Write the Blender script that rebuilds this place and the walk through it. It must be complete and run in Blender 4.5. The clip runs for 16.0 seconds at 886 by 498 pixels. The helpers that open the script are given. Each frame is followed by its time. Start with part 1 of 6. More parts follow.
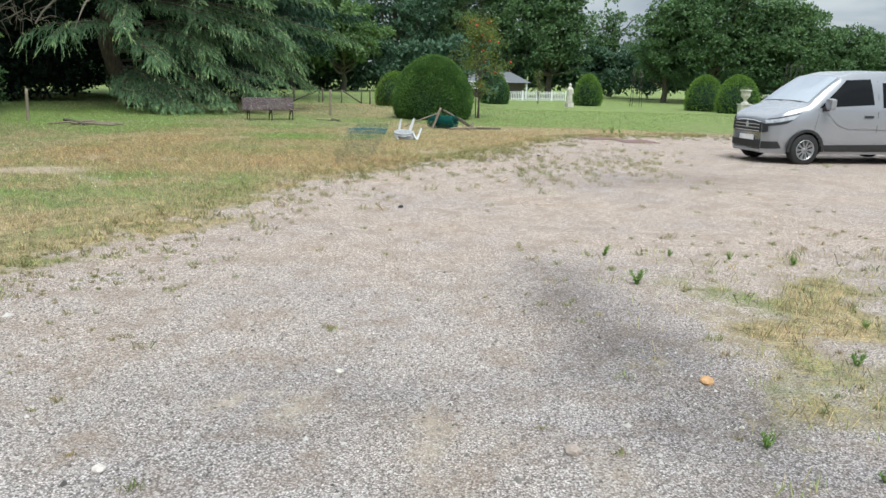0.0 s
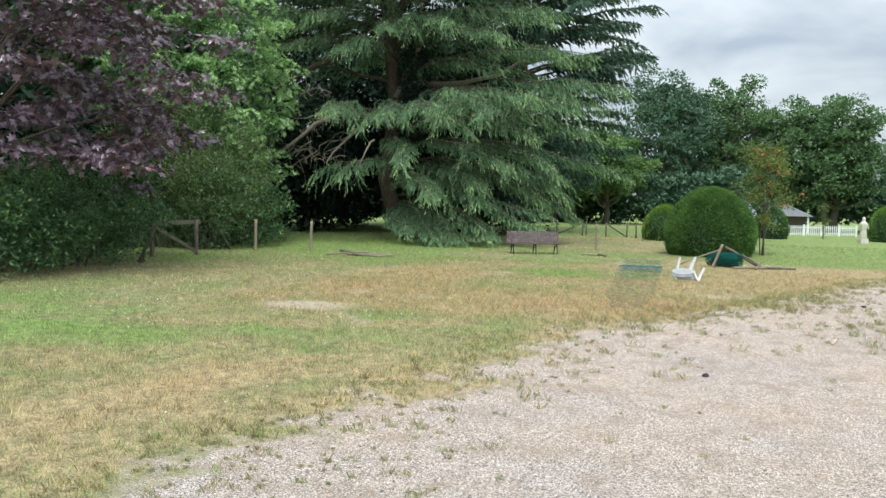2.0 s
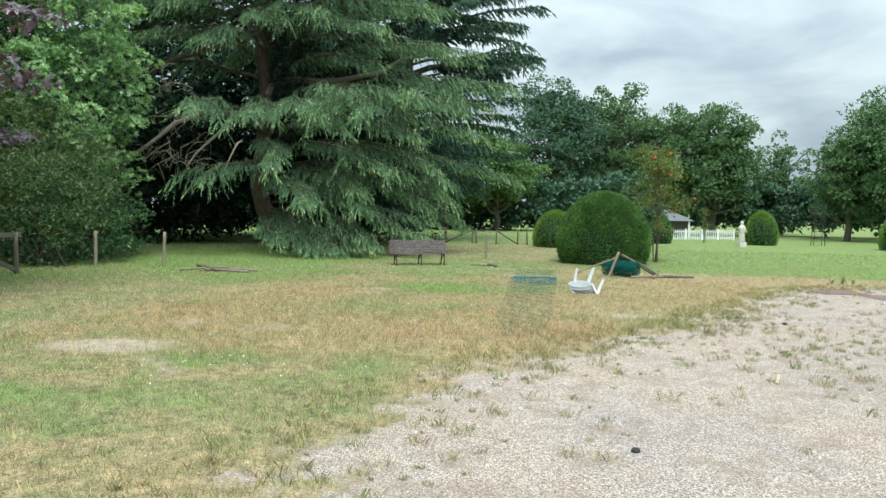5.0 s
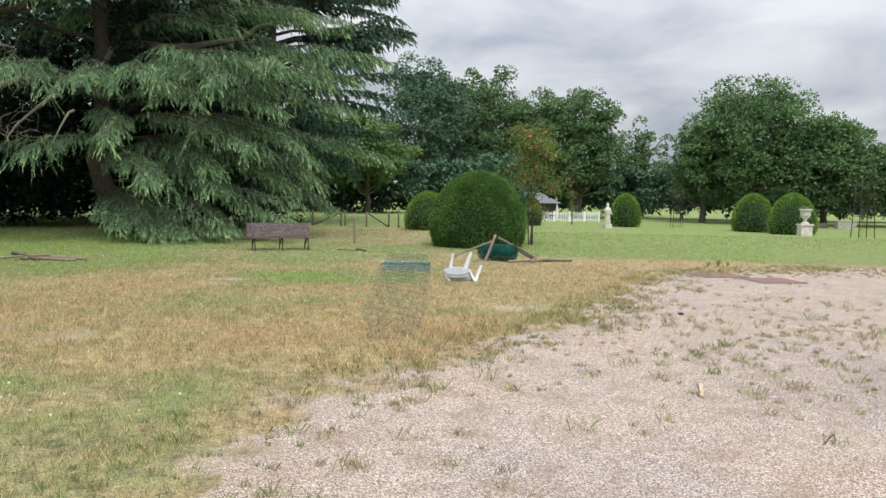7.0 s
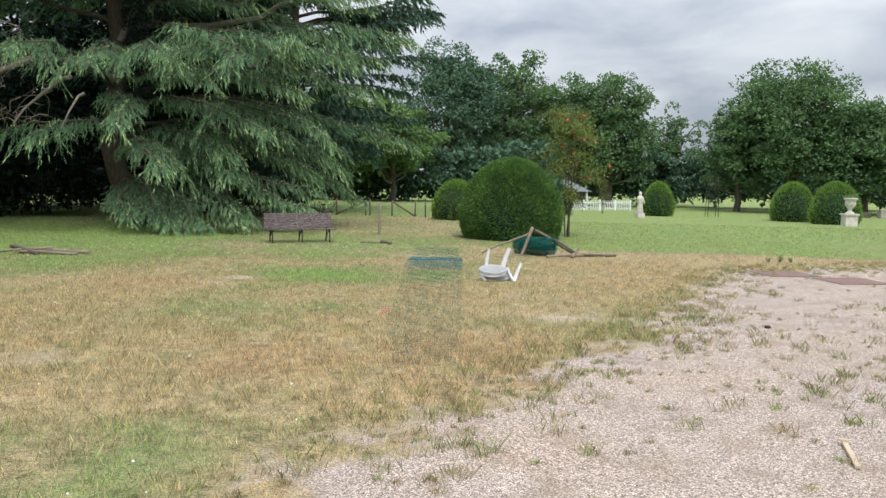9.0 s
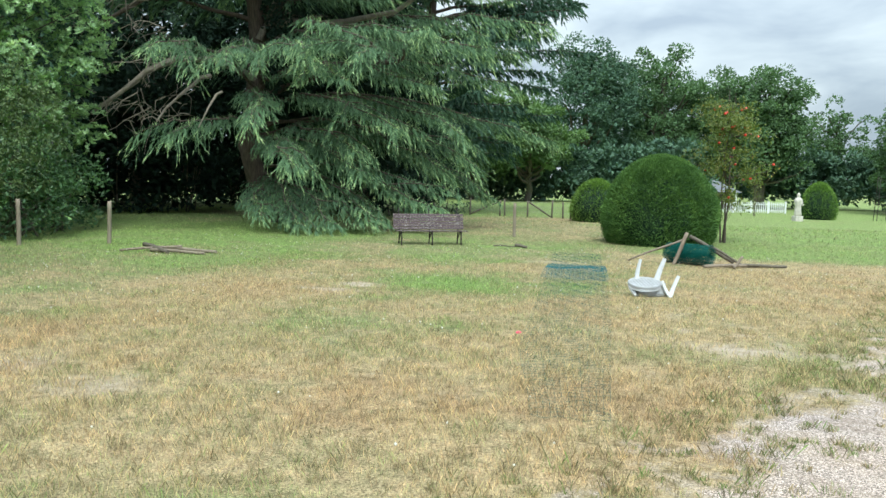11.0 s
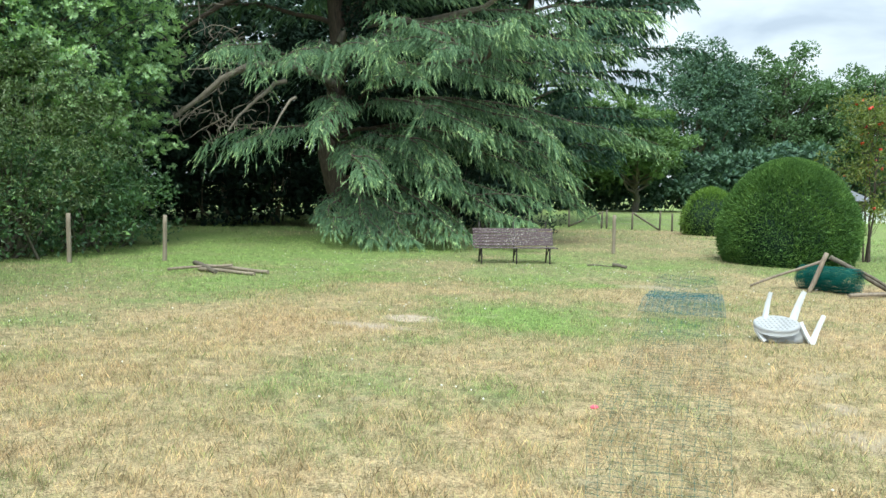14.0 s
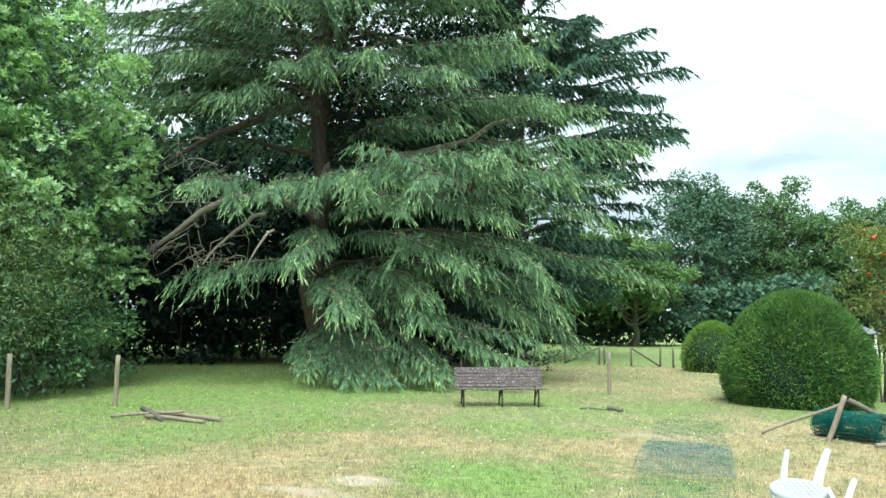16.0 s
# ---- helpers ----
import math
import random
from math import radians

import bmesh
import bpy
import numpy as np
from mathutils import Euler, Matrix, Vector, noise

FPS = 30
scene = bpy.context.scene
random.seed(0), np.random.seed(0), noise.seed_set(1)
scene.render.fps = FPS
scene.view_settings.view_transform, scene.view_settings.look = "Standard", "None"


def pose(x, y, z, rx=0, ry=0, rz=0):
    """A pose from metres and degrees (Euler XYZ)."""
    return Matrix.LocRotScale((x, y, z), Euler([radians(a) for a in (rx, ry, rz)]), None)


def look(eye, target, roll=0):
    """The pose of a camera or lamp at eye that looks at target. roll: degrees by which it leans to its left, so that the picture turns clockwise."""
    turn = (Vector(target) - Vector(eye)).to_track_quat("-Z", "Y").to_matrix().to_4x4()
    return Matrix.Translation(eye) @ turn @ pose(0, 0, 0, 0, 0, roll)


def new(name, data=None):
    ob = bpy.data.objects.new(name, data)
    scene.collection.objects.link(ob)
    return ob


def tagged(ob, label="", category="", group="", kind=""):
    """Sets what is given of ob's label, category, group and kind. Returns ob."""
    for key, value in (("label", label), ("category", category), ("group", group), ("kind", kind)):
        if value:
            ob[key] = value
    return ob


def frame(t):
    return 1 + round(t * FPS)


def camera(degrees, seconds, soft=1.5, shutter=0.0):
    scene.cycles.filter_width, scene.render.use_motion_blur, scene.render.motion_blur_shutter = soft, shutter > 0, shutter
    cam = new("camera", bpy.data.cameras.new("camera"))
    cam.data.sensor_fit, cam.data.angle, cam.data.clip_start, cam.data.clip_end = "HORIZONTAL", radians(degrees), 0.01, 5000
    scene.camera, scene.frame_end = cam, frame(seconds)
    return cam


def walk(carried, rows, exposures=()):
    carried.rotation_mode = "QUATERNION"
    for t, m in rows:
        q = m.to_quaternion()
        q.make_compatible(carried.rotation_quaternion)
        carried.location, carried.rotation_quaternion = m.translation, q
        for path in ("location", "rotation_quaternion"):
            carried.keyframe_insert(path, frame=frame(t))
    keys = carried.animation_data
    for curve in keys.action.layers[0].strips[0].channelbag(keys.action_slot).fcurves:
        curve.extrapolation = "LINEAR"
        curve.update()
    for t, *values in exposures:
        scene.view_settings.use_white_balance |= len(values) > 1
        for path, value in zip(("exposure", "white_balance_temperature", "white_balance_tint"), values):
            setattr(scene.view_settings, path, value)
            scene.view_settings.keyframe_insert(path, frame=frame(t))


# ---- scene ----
cam = camera(59.8, 16.0)
METRES, EYE, TILT, LEAN, TURN = 13.3, 1.65, 0.0, 0.0, 0.0
ROWS = [
    (0.0, 0.0, 0.0, 0.0, 0.32, -12.9, -1.4),
    (0.5, -0.0067, 0.0331, -0.0006, 8.49, -10.49, -1.37),
    (1.0, -0.0169, 0.0644, 0.001, 14.9, -7.88, -1.41),
    (1.5, -0.0304, 0.0941, 0.0031, 17.7, -5.39, -1.36),
    (2.0, -0.0424, 0.1268, 0.0004, 19.2, -3.66, -1.24),
    (2.5, -0.0545, 0.1595, -0.0004, 20.23, -3.01, -1.18),
    (3.0, -0.0579, 0.192, -0.001, 20.53, -2.78, -1.06),
    (3.5, -0.0624, 0.2244, -0.0007, 20.25, -2.7, -1.0),
    (4.0, -0.0683, 0.2542, 0.0005, 19.48, -2.75, -0.92),
    (4.5, -0.0646, 0.284, -0.0011, 16.67, -2.83, -0.83),
    (5.0, -0.0648, 0.3185, -0.0015, 11.23, -2.97, -0.83),
    (7.5, -0.0792, 0.4889, -0.0077, 1.6, -4.45, -1.03),
    (8.0, -0.0832, 0.5204, -0.0063, 1.82, -4.77, -0.98),
    (10.5, -0.1042, 0.6697, -0.0063, 10.11, -5.38, -1.27),
    (11.0, -0.1083, 0.6954, -0.0073, 13.64, -5.29, -1.24),
    (11.5, -0.1127, 0.723, -0.0077, 18.08, -5.14, -1.11),
    (12.0, -0.1167, 0.7543, -0.0061, 20.12, -5.05, -0.98),
    (12.5, -0.115, 0.7846, -0.0065, 20.74, -4.93, -0.92),
    (13.0, -0.1181, 0.8163, -0.0074, 21.16, -4.86, -0.89),
    (13.5, -0.1181, 0.8495, -0.0079, 21.45, -4.83, -0.78),
    (14.0, -0.1158, 0.88, -0.0072, 21.53, -4.68, -0.82),
    (14.5, -0.1179, 0.9111, -0.0048, 21.58, -4.28, -0.83),
    (15.0, -0.1147, 0.9342, -0.001, 21.61, -1.24, -0.74),
    (15.5, -0.1122, 0.9566, -0.0, 21.66, 3.16, -0.72),
    (16.0, -0.1165, 0.9827, -0.0042, 21.63, 5.27, -0.53),
]
# the phone's own exposure and white balance along the way
EXPOSURES = [(0.0, 0.15, 6350, 1), (1.5, 0.3, 6430, 2), (3.5, 0.45, 6200, -8), (5.0, 0.4, 6250, -6), (7.5, 0.2, 6750, 8), (8.0, 0.2, 6750, 8), (10.5, 0.4, 6150, -2),
             (11.0, 0.5, 6150, -4), (12.5, 0.65, 6250, -5), (14.5, 0.72, 6220, -3), (15.2, 0.82, 6250, -4), (16.0, 0.95, 6200, -9)]
walk(cam, [(t, pose(0, 0, EYE, TILT, LEAN, TURN) @ pose(METRES * x, METRES * y, METRES * z, 90 + pitch, roll, yaw)) for t, x, y, z, yaw, pitch, roll in ROWS],
     [(t, s, k, g) for t, s, k, g in EXPOSURES])

# ---- world and sun: an overcast summer day ----
world = bpy.data.worlds.new("overcast_sky")
scene.world = world
world.use_nodes = True
wn, wl = world.node_tree.nodes, world.node_tree.links
wn.clear()
w_out = wn.new("ShaderNodeOutputWorld")
w_bg = wn.new("ShaderNodeBackground")
w_sky = wn.new("ShaderNodeTexSky")
w_sky.sky_type, w_sky.sun_disc = "NISHITA", False
w_sky.sun_elevation, w_sky.sun_rotation = radians(61), radians(165)
w_tex = wn.new("ShaderNodeTexCoord")
w_sep = wn.new("ShaderNodeSeparateXYZ")
wl.new(w_tex.outputs["Generated"], w_sep.inputs[0])
# cloud layer: project the direction on a flat deck so that clouds flatten towards the horizon
w_add = wn.new("ShaderNodeMath"); w_add.operation = "ADD"; w_add.inputs[1].default_value = 0.22
wl.new(w_sep.outputs["Z"], w_add.inputs[0])
w_max = wn.new("ShaderNodeMath"); w_max.operation = "MAXIMUM"; w_max.inputs[1].default_value = 0.12
wl.new(w_add.outputs[0], w_max.inputs[0])
w_div = wn.new("ShaderNodeVectorMath"); w_div.operation = "DIVIDE"
w_cmb = wn.new("ShaderNodeCombineXYZ")
for k in (0, 1, 2):
    wl.new(w_max.outputs[0], w_cmb.inputs[k])
wl.new(w_tex.outputs["Generated"], w_div.inputs[0])
wl.new(w_cmb.outputs[0], w_div.inputs[1])
w_noise = wn.new("ShaderNodeTexNoise")
w_noise.inputs["Scale"].default_value = 1.7
w_noise.inputs["Detail"].default_value = 5
w_noise.inputs["Roughness"].default_value = 0.5
w_noise.inputs["Distortion"].default_value = 0.4
wl.new(w_div.outputs[0], w_noise.inputs["Vector"])
w_ramp = wn.new("ShaderNodeValToRGB")
w_ramp.color_ramp.elements[0].position, w_ramp.color_ramp.elements[0].color = 0.36, (0.50, 0.54, 0.655, 1)
w_ramp.color_ramp.elements[1].position, w_ramp.color_ramp.elements[1].color = 0.64, (0.86, 0.885, 0.965, 1)
wl.new(w_noise.outputs["Fac"], w_ramp.inputs[0])
w_grad = wn.new("ShaderNodeMapRange")
w_grad.inputs["From Min"].default_value, w_grad.inputs["From Max"].default_value = 0.0, 0.7
w_grad.inputs["To Min"].default_value, w_grad.inputs["To Max"].default_value = 0.57, 1.75
wl.new(w_sep.outputs["Z"], w_grad.inputs["Value"])
w_mul = wn.new("ShaderNodeMixRGB"); w_mul.blend_type = "MULTIPLY"; w_mul.inputs[0].default_value = 1.0
wl.new(w_ramp.outputs[0], w_mul.inputs[1])
wl.new(w_grad.outputs[0], w_mul.inputs[2])
w_skys = wn.new("ShaderNodeMixRGB"); w_skys.blend_type = "MULTIPLY"; w_skys.inputs[0].default_value = 1.0
w_skys.inputs[2].default_value = (0.08, 0.08, 0.08, 1)
wl.new(w_sky.outputs[0], w_skys.inputs[1])
w_mix = wn.new("ShaderNodeMixRGB"); w_mix.inputs[0].default_value = 0.88
wl.new(w_skys.outputs[0], w_mix.inputs[1])
wl.new(w_mul.outputs[0], w_mix.inputs[2])
wl.new(w_mix.outputs[0], w_bg.inputs["Color"])
w_bg.inputs["Strength"].default_value = 1.0
wl.new(w_bg.outputs[0], w_out.inputs[0])

sun = new("sun", bpy.data.lights.new("sun", "SUN"))
sun.data.energy, sun.data.angle, sun.data.color = 2.7, radians(28), (1.0, 0.96, 0.9)
sun.matrix_world = look((0, 0, 60), (-10, 32, 0))

# ---- materials ----


def mat(name):
    m = bpy.data.materials.new(name)
    m.use_nodes = True
    b = m.node_tree.nodes["Principled BSDF"]
    return m, m.node_tree.nodes, m.node_tree.links, b


def coords(nodes, links, scale=(1, 1, 1), world_space=False):
    """Object or world coordinates, scaled."""
    src = nodes.new("ShaderNodeNewGeometry").outputs["Position"] if world_space else nodes.new("ShaderNodeTexCoord").outputs["Object"]
    mp = nodes.new("ShaderNodeMapping")
    mp.inputs["Scale"].default_value = scale
    links.new(src, mp.inputs["Vector"])
    return mp.outputs[0]


def tex_noise(nodes, links, vec, scale, detail=3, rough=0.55):
    n = nodes.new("ShaderNodeTexNoise")
    n.inputs["Scale"].default_value, n.inputs["Detail"].default_value, n.inputs["Roughness"].default_value = scale, detail, rough
    links.new(vec, n.inputs["Vector"])
    return n.outputs["Fac"]


def ramp(nodes, links, fac, stops):
    r = nodes.new("ShaderNodeValToRGB")
    e = r.color_ramp.elements
    while len(e) < len(stops):
        e.new(0.5)
    for k, (p, c) in enumerate(stops):
        e[k].position, e[k].color = p, (*c, 1) if len(c) == 3 else c
    links.new(fac, r.inputs[0])
    return r.outputs[0]


def mix(nodes, links, fac, a, b, blend="MIX"):
    m = nodes.new("ShaderNodeMixRGB")
    m.blend_type = blend
    for k, v in enumerate((fac, a, b)):
        if isinstance(v, (int, float)):
            m.inputs[k].default_value = v if k == 0 else (v, v, v, 1)
        elif isinstance(v, tuple):
            m.inputs[k].default_value = (*v, 1)
        else:
            links.new(v, m.inputs[k])
    return m.outputs[0]


def bump(nodes, links, b, height, strength, dist):
    n = nodes.new("ShaderNodeBump")
    n.inputs["Strength"].default_value, n.inputs["Distance"].default_value = strength, dist
    links.new(height, n.inputs["Height"])
    links.new(n.outputs[0], b.inputs["Normal"])


def leaf_mat(name, dark, light, tips=None, gloss=0.55, translucent=0.3, patch=0.6, spec=0.3, growth=0.0):
    """Leaves: each leaf its own shade, clumps of different tone, some light through the blade."""
    m, n, l, b = mat(name)
    isl = n.new("ShaderNodeNewGeometry").outputs["Random Per Island"]
    big = tex_noise(n, l, coords(n, l, world_space=True), patch, 3)
    stops = [(0.0, dark), (0.75, light)] + ([(1.0, tips)] if tips else [])
    f = n.new("ShaderNodeMath"); f.operation = "MULTIPLY_ADD"
    l.new(isl, f.inputs[0]); f.inputs[1].default_value = 0.6
    g = n.new("ShaderNodeMapRange")
    g.inputs["From Min"].default_value, g.inputs["From Max"].default_value = 0.3, 0.7
    g.inputs["To Min"].default_value, g.inputs["To Max"].default_value = 0.0, 0.4
    l.new(big, g.inputs["Value"])
    l.new(g.outputs[0], f.inputs[2])
    tone = f.outputs[0]
    if growth:
        # young shoots towards the tips are lighter
        f.inputs[1].default_value = 0.35
        at = n.new("ShaderNodeAttribute"); at.attribute_name = "cover"
        g.inputs["To Max"].default_value = 0.25
        y = n.new("ShaderNodeMath"); y.operation = "MULTIPLY_ADD"; y.inputs[1].default_value = growth
        l.new(at.outputs["Fac"], y.inputs[0]); l.new(tone, y.inputs[2])
        tone = y.outputs[0]
    c = ramp(n, l, tone, stops)
    l.new(c, b.inputs["Base Color"])
    b.inputs["Roughness"].default_value = gloss
    b.inputs["Specular IOR Level"].default_value = spec
    t = n.new("ShaderNodeBsdfTranslucent")
    l.new(mix(n, l, 1.0, c, (1.2, 1.25, 0.7), "MULTIPLY"), t.inputs["Color"])
    s = n.new("ShaderNodeMixShader")
    s.inputs[0].default_value = translucent
    l.new(b.outputs[0], s.inputs[1])
    l.new(t.outputs[0], s.inputs[2])
    l.new(s.outputs[0], n["Material Output"].inputs["Surface"])
    return m


def bark_mat(name, dark, light, moss=None):
    m, n, l, b = mat(name)
    v = coords(n, l, (9, 9, 1.6), world_space=True)
    f = tex_noise(n, l, v, 2.2, 6, 0.65)
    c = ramp(n, l, f, [(0.3, dark), (0.7, light)])
    if moss:
        g = tex_noise(n, l, coords(n, l, world_space=True), 1.4, 4)
        c = mix(n, l, ramp(n, l, g, [(0.5, (0, 0, 0)), (0.68, (0.8, 0.8, 0.8))]), c, moss)
    l.new(c, b.inputs["Base Color"])
    b.inputs["Roughness"].default_value = 0.9
    bump(n, l, b, f, 0.8, 0.03)
    return m


def grass_colour(n, l, cover):
    """Dry straw through olive to lawn green by the cover attribute's green channel, broken by noise."""
    sep = n.new("ShaderNodeSeparateColor")
    l.new(cover, sep.inputs[0])
    v = coords(n, l, world_space=True)
    f1 = tex_noise(n, l, v, 1.1, 4, 0.6)
    f2 = tex_noise(n, l, v, 14, 3, 0.6)
    a = n.new("ShaderNodeMath"); a.operation = "MULTIPLY_ADD"
    l.new(f1, a.inputs[0]); a.inputs[1].default_value = 0.55
    l.new(sep.outputs["Green"], a.inputs[2])
    b = n.new("ShaderNodeMath"); b.operation = "MULTIPLY_ADD"
    l.new(f2, b.inputs[0]); b.inputs[1].default_value = 0.75
    l.new(a.outputs[0], b.inputs[2])
    s = n.new("ShaderNodeMath"); s.operation = "SUBTRACT"; s.inputs[1].default_value = 0.645
    l.new(b.outputs[0], s.inputs[0])
    return s.outputs[0], sep


GRASS = [(0.0, (0.455, 0.342, 0.212)), (0.12, (0.525, 0.412, 0.257)), (0.28, (0.535, 0.446, 0.280)), (0.46, (0.43, 0.385, 0.230)), (0.68, (0.325, 0.36, 0.182)), (1.0, (0.280, 0.415, 0.140))]


def tufts(n, l, v):
    """Hand-sized tufts of dull, withered or bleached growth."""
    return ramp(n, l, tex_noise(n, l, v, 7.5, 6, 0.75), [(0.34, (0.52, 0.52, 0.46)), (0.48, (0.93, 0.93, 0.90)), (0.66, (1.36, 1.31, 1.25))])


def ground_material():
    m, n, l, b = mat("gravel_and_lawn")
    at = n.new("ShaderNodeAttribute"); at.attribute_name = "cover"
    fac, sep = grass_colour(n, l, at.outputs["Color"])
    grass = ramp(n, l, fac, GRASS)
    v = coords(n, l, world_space=True)
    thatch = tex_noise(n, l, coords(n, l, (1, 1, 1), world_space=True), 60, 4, 0.7)
    grass = mix(n, l, 1.0, grass, ramp(n, l, thatch, [(0.30, (0.24, 0.22, 0.20)), (0.5, (0.70, 0.68, 0.65)), (0.72, (1.12, 1.10, 1.06))]), "MULTIPLY")
    grass = mix(n, l, 1.0, grass, tufts(n, l, v), "MULTIPLY")
    # gravel: small crushed stones of several tones in pale fines
    cells = n.new("ShaderNodeTexVoronoi"); cells.inputs["Scale"].default_value = 98
    l.new(v, cells.inputs["Vector"])
    hue = n.new("ShaderNodeSeparateColor"); l.new(cells.outputs["Color"], hue.inputs[0])
    stones = ramp(n, l, hue.outputs["Red"], [(0.0, (0.05, 0.047, 0.046)), (0.18, (0.225, 0.207, 0.198)), (0.5, (0.40, 0.37, 0.35)), (0.8, (0.52, 0.487, 0.468)), (1.0, (0.78, 0.755, 0.74))])
    fine = n.new("ShaderNodeTexVoronoi"); fine.inputs["Scale"].default_value = 210
    l.new(v, fine.inputs["Vector"])
    fh = n.new("ShaderNodeSeparateColor"); l.new(fine.outputs["Color"], fh.inputs[0])
    stones = mix(n, l, 0.4, stones, ramp(n, l, fh.outputs["Green"], [(0.0, (0.16, 0.15, 0.14)), (0.6, (0.38, 0.35, 0.325)), (1.0, (0.58, 0.55, 0.52))]))
    # bright middles and dark gaps paint crevice shade between the stones
    stones = mix(n, l, 1.0, stones, ramp(n, l, cells.outputs["Distance"], [(0.0, (1.52, 1.51, 1.53)), (0.4, (1.36, 1.345, 1.365)), (0.66, (0.62, 0.605, 0.60))]), "MULTIPLY")
    warm = tex_noise(n, l, v, 0.55, 4, 0.6)
    stones = mix(n, l, 1.0, stones, ramp(n, l, warm, [(0.3, (0.93, 0.925, 0.96)), (0.5, (1.02, 0.99, 0.965)), (0.7, (1.06, 0.985, 0.915))]), "MULTIPLY")
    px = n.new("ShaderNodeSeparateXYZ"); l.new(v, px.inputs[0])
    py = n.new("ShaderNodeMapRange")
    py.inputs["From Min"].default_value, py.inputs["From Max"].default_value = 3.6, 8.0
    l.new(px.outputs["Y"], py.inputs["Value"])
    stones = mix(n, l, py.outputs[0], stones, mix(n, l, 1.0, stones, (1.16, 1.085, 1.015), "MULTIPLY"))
    stones = mix(n, l, 1.0, stones, (1.02, 1.015, 1.02), "MULTIPLY")
    worn = tex_noise(n, l, v, 2.6, 5, 0.65)
    stones = mix(n, l, ramp(n, l, worn, [(0.47, (0, 0, 0)), (0.72, (0.62, 0.62, 0.62))]), stones, (0.29, 0.215, 0.155))
    # damp dark gravel: the alpha channel
    stones = mix(n, l, at.outputs["Alpha"], stones, mix(n, l, 1.0, stones, (0.40, 0.41, 0.44), "MULTIPLY"))
    # edge between the two, ragged at hand scale
    rag = tex_noise(n, l, v, 7, 5, 0.7)
    e = n.new("ShaderNodeMath"); e.operation = "MULTIPLY_ADD"
    l.new(rag, e.inputs[0]); e.inputs[1].default_value = 0.9
    l.new(sep.outputs["Red"], e.inputs[2])
    e2 = n.new("ShaderNodeMapRange")
    e2.inputs["From Min"].default_value, e2.inputs["From Max"].default_value = 0.78, 1.10
    l.new(e.outputs[0], e2.inputs["Value"])
    col = mix(n, l, e2.outputs[0], grass, stones)
    soil = ramp(n, l, tex_noise(n, l, v, 9, 5, 0.65), [(0.3, (0.33, 0.265, 0.195)), (0.7, (0.55, 0.465, 0.37))])
    s2 = n.new("ShaderNodeMath"); s2.operation = "MULTIPLY_ADD"
    l.new(rag, s2.inputs[0]); s2.inputs[1].default_value = 0.8
    l.new(sep.outputs["Blue"], s2.inputs[2])
    s3 = n.new("ShaderNodeMapRange")
    s3.inputs["From Min"].default_value, s3.inputs["From Max"].default_value = 0.62, 1.08
    l.new(s2.outputs[0], s3.inputs["Value"])
    col = mix(n, l, s3.outputs[0], col, soil)
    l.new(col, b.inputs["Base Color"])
    b.inputs["Roughness"].default_value = 0.95
    b.inputs["Specular IOR Level"].default_value = 0.15
    h = mix(n, l, 0.5, cells.outputs["Distance"], thatch)
    bump(n, l, b, h, 1.0, 0.02)
    return m


def blade_material(name, shade=1.0):
    m, n, l, b = mat(name)
    at = n.new("ShaderNodeAttribute"); at.attribute_name = "cover"
    fac, _ = grass_colour(n, l, at.outputs["Color"])
    isl = n.new("ShaderNodeNewGeometry").outputs["Random Per Island"]
    a = n.new("ShaderNodeMath"); a.operation = "MULTIPLY_ADD"
    l.new(isl, a.inputs[0]); a.inputs[1].default_value = 0.75
    l.new(fac, a.inputs[2])
    s = n.new("ShaderNodeMath"); s.operation = "SUBTRACT"; s.inputs[1].default_value = 0.375
    l.new(a.outputs[0], s.inputs[0])
    c = ramp(n, l, s.outputs[0], [(p, tuple(shade * k for k in q)) for p, q in GRASS])
    # every blade has its own value: withered, dull or bleached
    fr = n.new("ShaderNodeMath"); fr.operation = "MULTIPLY"; fr.inputs[1].default_value = 7.31
    l.new(isl, fr.inputs[0])
    fr2 = n.new("ShaderNodeMath"); fr2.operation = "FRACT"; l.new(fr.outputs[0], fr2.inputs[0])
    c = mix(n, l, 1.0, c, ramp(n, l, fr2.outputs[0], [(0.0, (0.40, 0.40, 0.36)), (0.45, (1.05, 1.04, 1.0)), (1.0, (1.75, 1.68, 1.55))]), "MULTIPLY")
    c = mix(n, l, 1.0, c, tufts(n, l, coords(n, l, world_space=True)), "MULTIPLY")
    l.new(c, b.inputs["Base Color"])
    b.inputs["Roughness"].default_value = 0.7
    b.inputs["Specular IOR Level"].default_value = 0.2
    t = n.new("ShaderNodeBsdfTranslucent"); l.new(c, t.inputs["Color"])
    x = n.new("ShaderNodeMixShader"); x.inputs[0].default_value = 0.3
    l.new(b.outputs[0], x.inputs[1]); l.new(t.outputs[0], x.inputs[2])
    l.new(x.outputs[0], n["Material Output"].inputs["Surface"])
    return m


